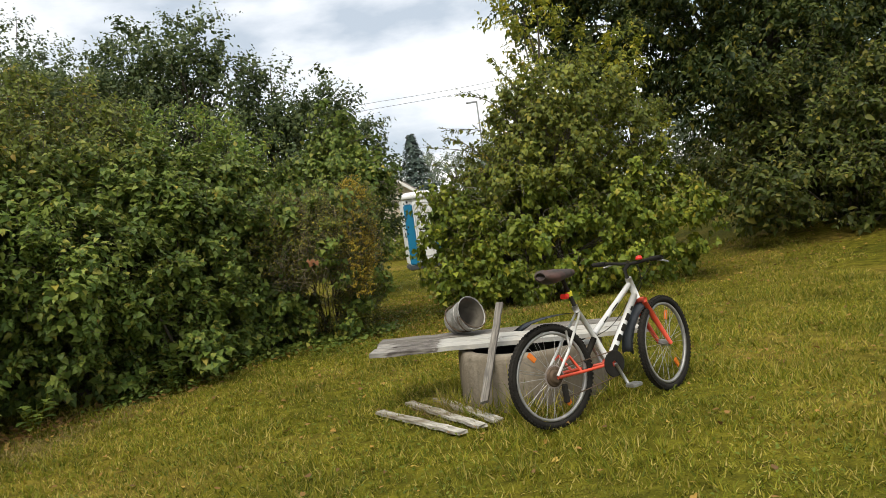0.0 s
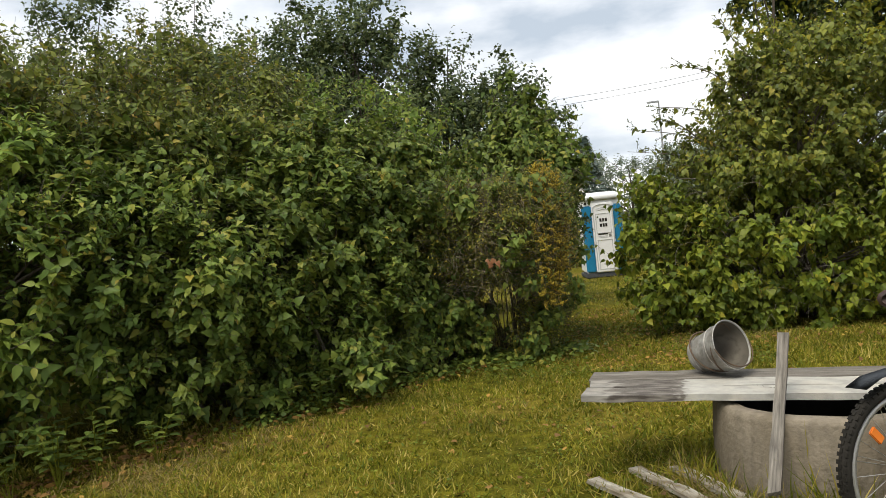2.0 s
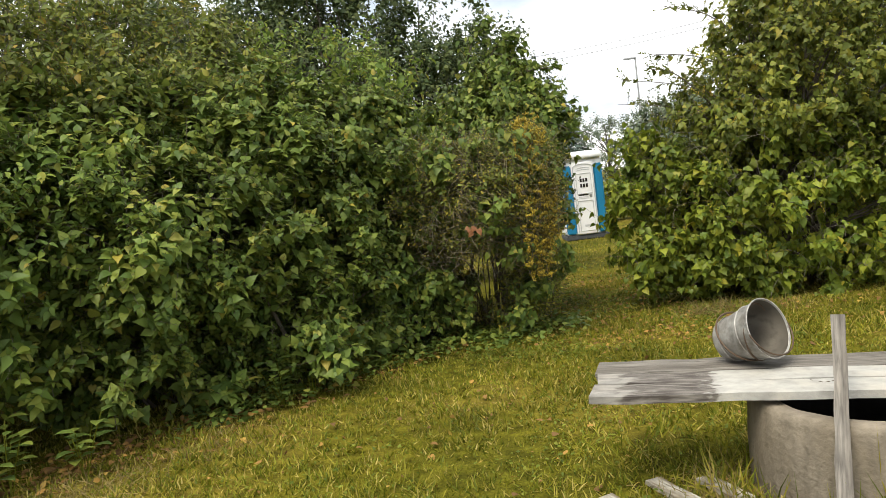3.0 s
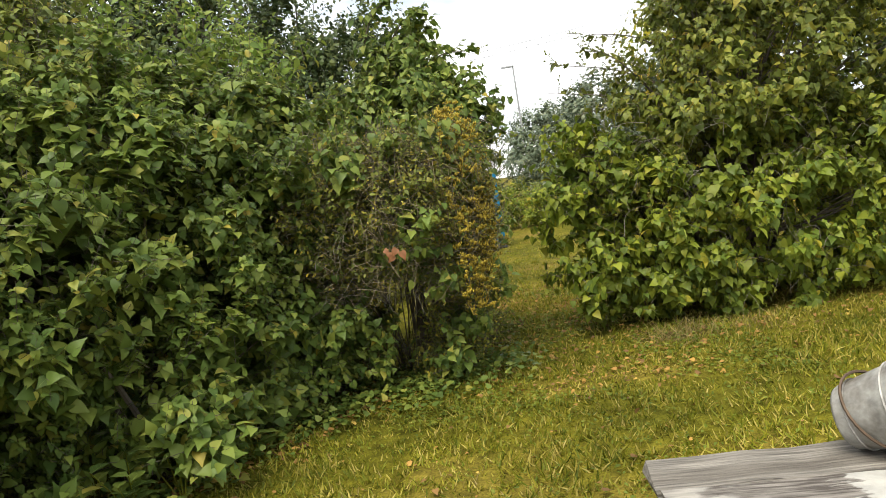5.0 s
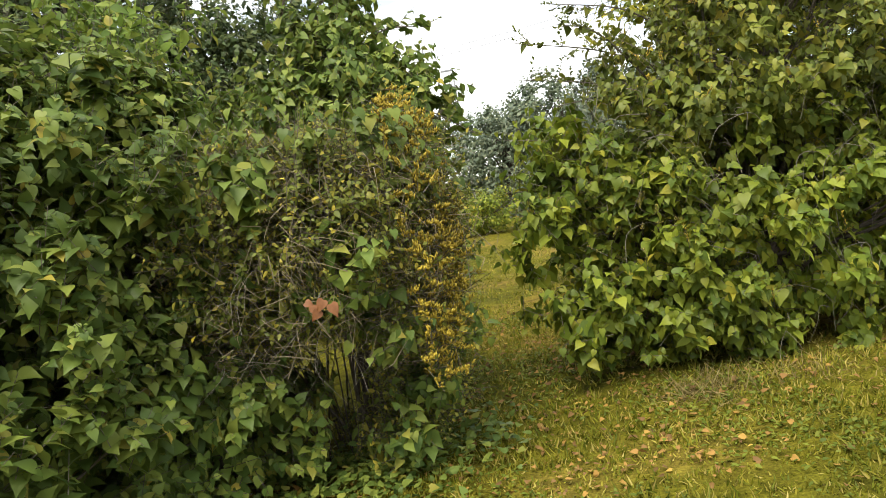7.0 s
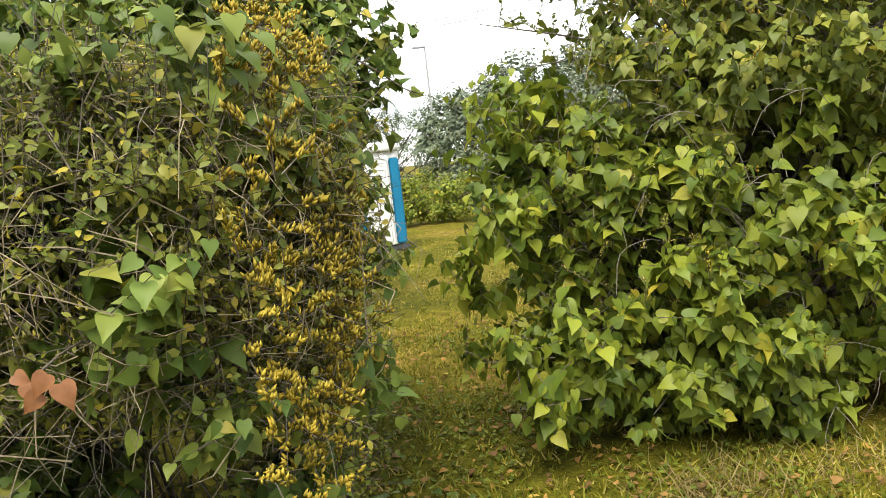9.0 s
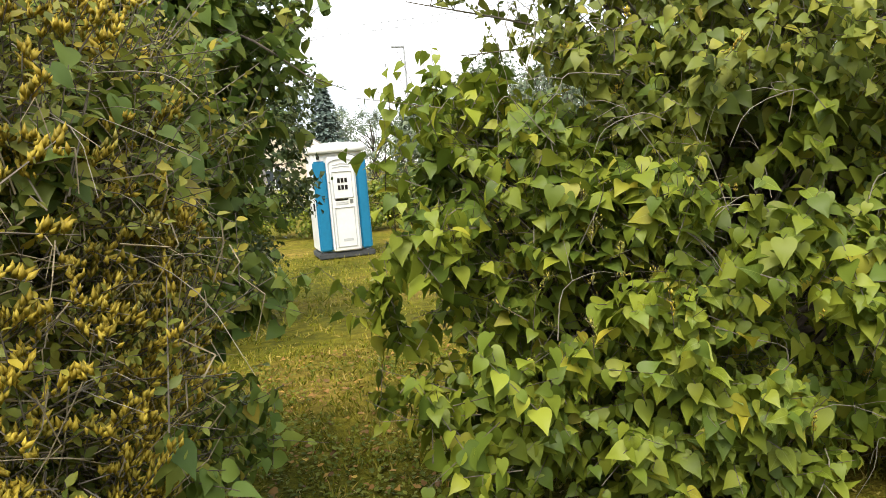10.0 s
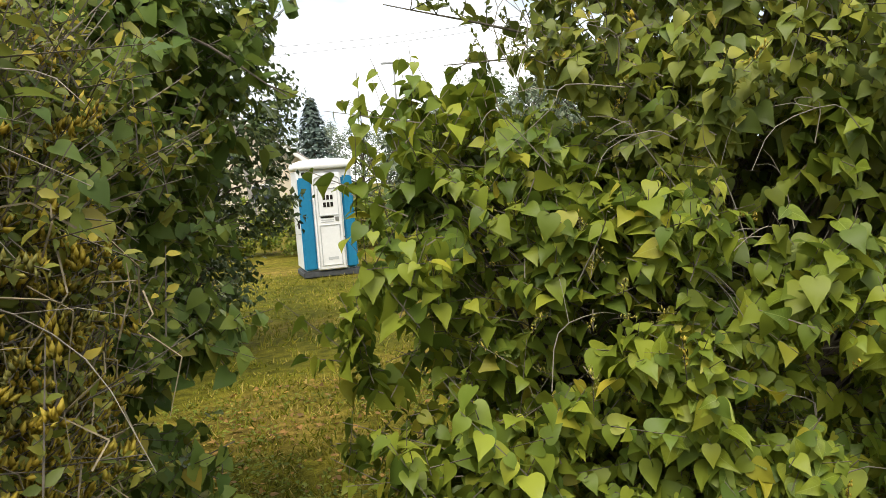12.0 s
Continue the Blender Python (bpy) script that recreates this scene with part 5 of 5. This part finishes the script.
    part("rear_light", box(bmesh.new(), (0.215, 0, 0.815), (0.035, 0.06, 0.035), bevel=0.006), M_REDL, t, "red rear light")
    part("light_band", box(bmesh.new(), (0.255, 0, 0.825), (0.035, 0.035, 0.04), bevel=0.006), M_YELLOWP, t, "yellow light bracket")
    P("stem", [(0.79, 0, 0.84), (0.775, 0, 0.90), (0.83, 0, 0.935)], 0.015, M_BLACK)
    P("handlebar", curve_pts([(0.76, 0.30, 0.955), (0.80, 0.16, 0.95), (0.83, 0.05, 0.935), (0.83, -0.05, 0.935), (0.85, -0.16, 0.95), (0.84, -0.30, 0.955)], 4), 0.011, M_BLACK, "black handlebar")
    P("grip", [(0.765, 0.29, 0.955), (0.785, 0.19, 0.952)], 0.017, M_BLACK)
    P("grip", [(0.842, -0.29, 0.955), (0.847, -0.19, 0.952)], 0.017, M_BLACK)
    P("brake_lever", [(0.82, 0.17, 0.945), (0.86, 0.2, 0.935), (0.85, 0.28, 0.92)], 0.006, M_ALU)
    P("brake_lever", [(0.87, -0.17, 0.945), (0.91, -0.2, 0.935), (0.91, -0.28, 0.92)], 0.006, M_ALU)
    part("bell", lathe(bmesh.new(), [(0.0, 0.03), (0.016, 0.026), (0.024, 0.012), (0.025, 0.0), (0.0, 0.0)], 16, Matrix.Translation((0.84, -0.09, 0.955))), M_REDL, t, "small red bar light", smooth=True)
    for k, pts in enumerate(([(0.85, 0.12, 0.94), (0.97, 0.08, 0.93), (0.93, 0.02, 0.78), (0.86, 0.03, 0.7)], [(0.86, -0.12, 0.94), (0.98, -0.05, 0.9), (0.88, 0, 0.78), (0.62, 0.02, 0.56), (0.42, 0.02, 0.5)])):
        P("cable", curve_pts(pts, 6), 0.0028, M_BLACK, "black cable", 5)
    bm = bmesh.new()
    arc = [(W + (R + 0.03) * math.cos(a), (R + 0.03) * math.sin(a) + R) for a in [radians(118 + 6 * i) for i in range(11)]]
    rows = [[bm.verts.new((x, y, z - (0.02 if abs(y) > 0.03 else 0))) for y in (-0.055, -0.022, 0.022, 0.055)] for x, z in arc]
    for a, b in zip(rows, rows[1:]):
        for j in range(3):
            bm.faces.new((a[j], a[j + 1], b[j + 1], b[j]))
    bmesh.ops.solidify(bm, geom=bm.faces[:], thickness=0.003)
    part("front_mudguard", bm, M_DENIM, t, "dark blue-grey plastic mudguard", smooth=True)
    bm = bmesh.new()
    rows = [[bm.verts.new((x, y, z)) for y in (-0.05, 0.0, 0.05)] for x, z in ((0.24, 0.70), (0.12, 0.71), (0.0, 0.71), (-0.12, 0.70), (-0.2, 0.67))]
    for a, b in zip(rows, rows[1:]):
        for j in range(2):
            bm.faces.new((a[j], a[j + 1], b[j + 1], b[j]))
    bmesh.ops.solidify(bm, geom=bm.faces[:], thickness=0.004)
    part("rear_mudguard", bm, M_DENIM, t, "dark plastic rear mudguard", smooth=True)
    ring = lathe(bmesh.new(), [(0.02, 0), (0.085, 0.0), (0.09, 0.004), (0.085, 0.008), (0.02, 0.008)], 32, Matrix.Translation((0.49, -0.05, 0.31)) @ Matrix.Rotation(radians(90), 4, "X"))
    part("chainring", ring, M_BLACK, t, "black chainring guard", smooth=False)
    P("crank_arm", [(0.49, -0.065, 0.31), (0.56, -0.075, 0.16)], 0.011, M_GREY)
    P("crank_arm", [(0.49, 0.065, 0.31), (0.42, 0.075, 0.46)], 0.011, M_GREY)
    part("pedal", box(bmesh.new(), (0.565, -0.125, 0.155), (0.09, 0.08, 0.025), bevel=0.006), M_GREY, t, "grey plastic pedal")
    part("pedal", box(bmesh.new(), (0.415, 0.125, 0.465), (0.09, 0.08, 0.025), bevel=0.006), M_GREY, t, "grey plastic pedal")
    P("chain", [(0.49, -0.054, 0.395), (0.25, -0.05, 0.385), (0.0, -0.045, 0.38)], 0.004, M_CHAIN, "", 5)
    P("chain", [(0.49, -0.054, 0.225), (0.25, -0.05, 0.20), (0.06, -0.045, 0.19)], 0.004, M_CHAIN, "", 5)
    part("derailleur", box(bmesh.new(), (0.04, -0.06, 0.22), (0.035, 0.03, 0.12), bevel=0.006), M_BLACK, t)


build_bike()


# ---- portable toilet ----
def build_cabin():
    t = thing("portable_toilet", (-0.46, 22.55, -0.37), "white and blue plastic portable toilet cabin on the lawn", "toilet cabin", turn=9)
    M_BASE = mat("dark_base", (0.06, 0.065, 0.07), 0.7)
    M_LINE = mat("pale_grey_groove", (0.52, 0.53, 0.54), 0.5, var=0.05)
    h = 2.02
    part("body", box(bmesh.new(), (0, 0.57, 0.12 + h / 2), (1.08, 1.06, h), bevel=0.06), M_PLASTICW, t, "white plastic walls")
    part("base", box(bmesh.new(), (0, 0.56, 0.06), (1.12, 1.14, 0.12), bevel=0.02), M_BASE, t, "dark plastic skid base")
    for x, w in ((-0.405, 0.26), (0.415, 0.22)):
        part("corner_panel", box(bmesh.new(), (x, 0.035, 0.12 + 0.93), (w, 0.07, 1.80), bevel=0.03), M_PLASTICB, t, "blue curved corner panel")
    bm = bmesh.new()
    n = 14
    rows = []
    for s, z in ((1.0, 2.10), (1.03, 2.13), (1.03, 2.20), (0.96, 2.25), (0.72, 2.29), (0.3, 2.31)):
        ring = []
        for i in range(40):
            a = 2 * math.pi * i / 40
            cx, cy = math.cos(a), math.sin(a)
            k = (abs(cx) ** 5 + abs(cy) ** 5) ** (-1 / 5)
            ring.append(bm.verts.new((0.57 * s * cx * k, 0.56 + 0.6 * s * cy * k, z)))
        rows.append(ring)
    for a, b in zip(rows, rows[1:]):
        for i in range(40):
            bm.faces.new((a[i], a[(i + 1) % 40], b[(i + 1) % 40], b[i]))
    bm.faces.new(rows[-1])
    bm.faces.new(rows[0][::-1])
    part("roof", bm, M_PLASTICW, t, "white domed roof", smooth=True)
    x0, dw = 0.015, 0.56
    door = part("door", box(bmesh.new(), (x0, 0.0, 0.14 + 0.94), (dw, 0.07, 1.88), bevel=0.02), M_PLASTICW, t, "white panelled door")
    part("door_arch", tube(bmesh.new(), [(x0 - dw / 2 + 0.03, -0.04, 0.2), (x0 - dw / 2 + 0.03, -0.04, 1.88), *[(x0 - (dw / 2 - 0.03) * math.cos(math.pi * i / 10), -0.04, 1.88 + 0.09 * math.sin(math.pi * i / 10)) for i in range(1, 10)], (x0 + dw / 2 - 0.03, -0.04, 1.88), (x0 + dw / 2 - 0.03, -0.04, 0.2)], 0.012, 6), M_LINE, door)
    for z, hh in ((1.46, 0.52), (0.62, 0.78)):
        f = [(x0 + sx * 0.19, -0.037, z + sz * hh / 2) for sx, sz in ((-1, -1), (-1, 1), (1, 1), (1, -1))]
        part("door_panel", tube(bmesh.new(), f, 0.012, 6, True), M_LINE, door, "raised panel moulding")
    for k in range(2):
        part("door_rib", tube(bmesh.new(), [(x0 - 0.17, -0.037, 1.80 + k * 0.05), (x0, -0.037, 1.83 + k * 0.05), (x0 + 0.17, -0.037, 1.80 + k * 0.05)], 0.008, 6), M_LINE, door)
    # the door's marks, as plain dark shapes
    for z in (1.545, 1.405):
        for dx in (-0.072, 0.0, 0.072):
            part("door_mark", box(bmesh.new(), (x0 + dx, -0.038, z), (0.054, 0.008, 0.09), bevel=0.002), M_BLACK, door, "plain dark block")
    for k, (z, w, hh) in enumerate(((1.165, 0.26, 0.035), (1.11, 0.25, 0.016), (1.075, 0.25, 0.016))):
        part("door_text", box(bmesh.new(), (x0 - 0.04, -0.037, z), (w, 0.006, hh)), M_BLACK if k == 0 else M_LINE, door, "unreadable text bar")
    part("door_sticker", box(bmesh.new(), (x0 + 0.15, -0.037, 1.12), (0.07, 0.006, 0.08)), M_GREY, door, "small grey sticker")
    part("door_text", box(bmesh.new(), (x0 + 0.02, -0.037, 0.36), (0.2, 0.006, 0.05)), M_LINE, door, "unreadable grey text bar")
    part("latch", box(bmesh.new(), (-0.55, 0.2, 1.05), (0.03, 0.1, 0.16), bevel=0.008), M_BLACK, t, "black latch")
    for z in (1.62, 1.45, 1.28):
        part("vent_slot", box(bmesh.new(), (-0.542, 0.25, z), (0.012, 0.3, 0.03)), M_LINE, t)
    part("hinge", box(bmesh.new(), (-0.42, -0.005, 2.02), (0.06, 0.02, 0.07), bevel=0.004), M_BLACK, t)


build_cabin()


# ---- herbs, grass and fallen leaves ----
def gz(p):
    return np.array([ground_z(x, y) for x, y in p.tolist()])


def clear_of_well(p):
    return np.hypot(p[:, 0] - WELL.x, p[:, 1] - WELL.y) > 0.55


def build_herbs():
    rng = np.random.default_rng(70)
    for k, (x, y) in enumerate(((-3.72, 5.80), (-3.85, 5.62), (-3.95, 5.75), (-3.45, 6.05), (-4.05, 5.45), (-2.75, 7.25), (-2.6, 7.45), (-2.35, 7.95))):
        t = thing("nettle", (x, y, 0), "young broad-leaved herb at the hedge's foot", "herb", "herbs at the hedge")
        for s in range(5):
            tip = Vector((rng.normal() * 0.1, rng.normal() * 0.1, rng.uniform(0.22, 0.42)))
            part("stalk", tube(bmesh.new(), [(0, 0, -0.02), tip * 0.5 + Vector((0, 0, 0.02)), tip], [0.004, 0.003, 0.002], 4), M_GRASS, t)
            for i in range(5):
                a = rng.random() * 6.28
                lf = part("leaf", raw_mesh("leaf", OVAL_V * np.array([1.15, 1, 1]), OVAL_F, M_LILAC_SHADED_ONE), None, t)
                fr = frames_of(np.array([[math.cos(a), math.sin(a), 0.1]]), np.array([[0, 0, 1.0]]))[0] * rng.uniform(0.085, 0.135)
                lf.matrix_basis = Matrix.Translation(tip * (0.5 + 0.125 * i)) @ Matrix([[*r, 0] for r in fr.tolist()] + [[0, 0, 0, 1]])


build_herbs()

BLADE = (np.array([(-.5, 0, 0), (.5, 0, 0), (-.32, .12, .55), (.32, .12, .55), (0, .42, 1.0)], float), np.array([(0, 1, 3), (0, 3, 2), (2, 3, 4)]))


def build_grass():
    rng = np.random.default_rng(71)
    zones = ((-4.5, 4.5, 3.0, 6.0, 64000, 0.05), (-5.5, 4.8, 6.0, 9.6, 72000, 0.05), (-1.5, 5.5, 9.6, 14.0, 26000, 0.05), (-6, 4, 14.0, 24.0, 26000, 0.06))
    for x0, x1, y0, y1, n, h in zones:
        c = np.stack([rng.uniform(x0, x1, n // 6), rng.uniform(y0, y1, n // 6)], -1)
        p = (c[:, None, :] + rng.normal(size=(len(c), 6, 2)) * 0.025).reshape(-1, 2)
        p = p[clear_of_well(p)]
        tall = np.array([0.95 + 0.9 * noise.noise(Vector((x * 1.6, y * 1.6, 3))) + 0.3 * noise.noise(Vector((x * 5, y * 5, 7))) for x, y in p.tolist()]).clip(0.3, 2.2)
        ring = np.hypot(p[:, 0] - WELL.x, p[:, 1] - WELL.y)
        tall = np.where(ring < 0.72, tall * rng.uniform(1.0, 3.6, len(p)), tall)
        m = len(p)
        at = np.concatenate([p, gz(p)[:, None] - 0.004], 1)
        a = rng.random(m) * 6.28
        lean = unit(np.stack([rng.normal(size=m) * 0.75, rng.normal(size=m) * 0.75, np.ones(m)], -1))
        side = np.stack([np.cos(a), np.sin(a), np.zeros(m)], -1)
        x = unit(side - lean * (side * lean).sum(-1, keepdims=True))
        y = np.cross(lean, x)
        hs = h * tall * rng.uniform(0.5, 1.4, m)
        fr = np.stack([x * 0.0075 * (1 + 0.05 * y0), y * hs[:, None] * 0.8, lean * hs[:, None]], -1)
        me = strew("grass", BLADE, at, fr, np.ones(m), M_GRASS)
        tagged(new("grass", me), "short yellow-green lawn grass", "grass", kind="stuff")


build_grass()


def build_fallen():
    rng = np.random.default_rng(72)
    for x0, x1, y0, y1, n in ((-3.8, 4.6, 3.0, 9.4, 1000), (-1.2, 0.4, 8.2, 13.5, 1200), (-0.5, 3.0, 8.4, 9.6, 330), (2.6, 8.0, 9.5, 13.5, 1500)):
        p = np.stack([rng.uniform(x0, x1, n), rng.uniform(y0, y1, n)], -1)
        p = p[clear_of_well(p)]
        m = len(p)
        at = np.concatenate([p, gz(p)[:, None] + rng.uniform(0.012, 0.035, m)[:, None]], 1)
        way = unit(np.stack([rng.normal(size=m), rng.normal(size=m), rng.normal(size=m) * 0.25], -1))
        nor = unit(rng.normal(size=(m, 3)) * 0.35 + UP)
        me = strew("fallen_leaves", HEART, at, frames_of(way, nor), 0.014 + 0.03 * rng.random(m) ** 1.7, M_FALLEN)
        tagged(new("fallen_leaves", me), "scattered brown and yellow fallen leaves in the grass", "fallen leaves", kind="stuff")


build_fallen()


def build_litter():
    """Dead leaves and ground ivy along the hedge's foot."""
    rng = np.random.default_rng(73)
    m = 1500
    f = rng.random(m)
    p = np.stack([-4.6 + 2.9 * f, 4.85 + 4.35 * f], -1) + rng.normal(size=(m, 2)) * 0.2
    at = np.concatenate([p, gz(p)[:, None] + rng.uniform(0.01, 0.03, m)[:, None]], 1)
    way = unit(np.stack([rng.normal(size=m), rng.normal(size=m), rng.normal(size=m) * 0.2], -1))
    me = strew("dead_leaves", OVAL, at, frames_of(way, unit(rng.normal(size=(m, 3)) * 0.4 + UP)), rng.uniform(0.03, 0.075, m), M_FALLEN)
    tagged(new("dead_leaves", me), "dry brown leaves along the foot of the hedge", "dead leaves", kind="stuff")
    m = 2600
    f = rng.random(m)
    p = np.where(f[:, None] < 0.4, np.stack([-3.2 + 3.4 * f, 6.8 + 5 * f], -1), np.stack([-2.5 + 1.6 * f, 8.6 + 0.7 * f], -1)) + rng.normal(size=(m, 2)) * np.where(f < 0.4, 0.12, 0.28)[:, None]
    at = np.concatenate([p, gz(p)[:, None] + rng.uniform(0.02, 0.10, m)[:, None]], 1)
    way = unit(np.stack([rng.normal(size=m), rng.normal(size=m), rng.normal(size=m) * 0.3 + 0.2], -1))
    me = strew("ground_ivy", HEART, at, frames_of(way, unit(rng.normal(size=(m, 3)) * 0.4 + UP)), rng.uniform(0.025, 0.055, m), M_LILAC_SHADED)
    tagged(new("ground_ivy", me), "low leafy ground cover below the hedge", "ground cover", kind="stuff")


build_litter()


def build_clover():
    """Low broad-leaved weeds in patches on the lawn, thickest in the shade of the gap."""
    rng = np.random.default_rng(74)
    for x0, x1, y0, y1, n, size in ((-3.4, 4.6, 3.2, 8.4, 16000, 0.020), (-1.6, 0.9, 8.0, 13.0, 12000, 0.026)):
        p = np.stack([rng.uniform(x0, x1, n), rng.uniform(y0, y1, n)], -1)
        patch = np.array([noise.noise(Vector((x * 0.9, y * 0.9, 11))) + 0.5 * noise.noise(Vector((x * 3, y * 3, 5))) for x, y in p.tolist()])
        p = p[clear_of_well(p) & (patch > rng.uniform(-0.25, 0.35, n))]
        m = len(p)
        at = np.concatenate([p, gz(p)[:, None] + rng.uniform(0.008, 0.04, m)[:, None]], 1)
        way = unit(np.stack([rng.normal(size=m), rng.normal(size=m), rng.normal(size=m) * 0.3 + 0.1], -1))
        me = strew("clover", OVAL, at, frames_of(way, unit(rng.normal(size=(m, 3)) * 0.35 + UP)), size * rng.uniform(0.6, 1.5, m), M_CLOVER)
        tagged(new("clover", me), "low green clover and weeds in the lawn", "weeds", kind="stuff")


build_clover()


def dry_tuft(x, y, spread, n, h, seed):
    rng = np.random.default_rng(seed)
    p = np.stack([x + rng.normal(size=n) * spread, y + rng.normal(size=n) * spread], -1)
    p = p[np.hypot(p[:, 0] - WELL.x, p[:, 1] - WELL.y) > 0.56]
    m = len(p)
    at = np.concatenate([p, gz(p)[:, None] - 0.004], 1)
    lean = unit(np.stack([rng.normal(size=m), rng.normal(size=m), rng.uniform(0.25, 1.0, m)], -1))
    side = unit(np.cross(lean, rng.normal(size=(m, 3))))
    hs = h * rng.uniform(0.4, 1.4, m)
    fr = np.stack([side * 0.005, np.cross(lean, side) * hs[:, None] * 0.8, lean * hs[:, None]], -1)
    tagged(new("dry_grass", strew("dry_grass", BLADE, at, fr, np.ones(m), M_STRAW)), "tangled tuft of dry straw-coloured grass", "dry grass", kind="stuff")


for k, (x, y, sp, n, h) in enumerate(((-0.08, 5.45, 0.13, 420, 0.14), (0.02, 5.15, 0.12, 300, 0.12), (0.45, 4.93, 0.16, 260, 0.08), (-3.35, 5.75, 0.25, 900, 0.09), (-2.95, 6.5, 0.2, 500, 0.08), (0.45, 9.3, 0.14, 420, 0.13), (1.0, 9.35, 0.2, 320, 0.09), (-1.5, 6.9, 0.25, 260, 0.04), (4.2, 10.4, 0.8, 1500, 0.05))):
    dry_tuft(x, y, sp, n, h, 100 + k)
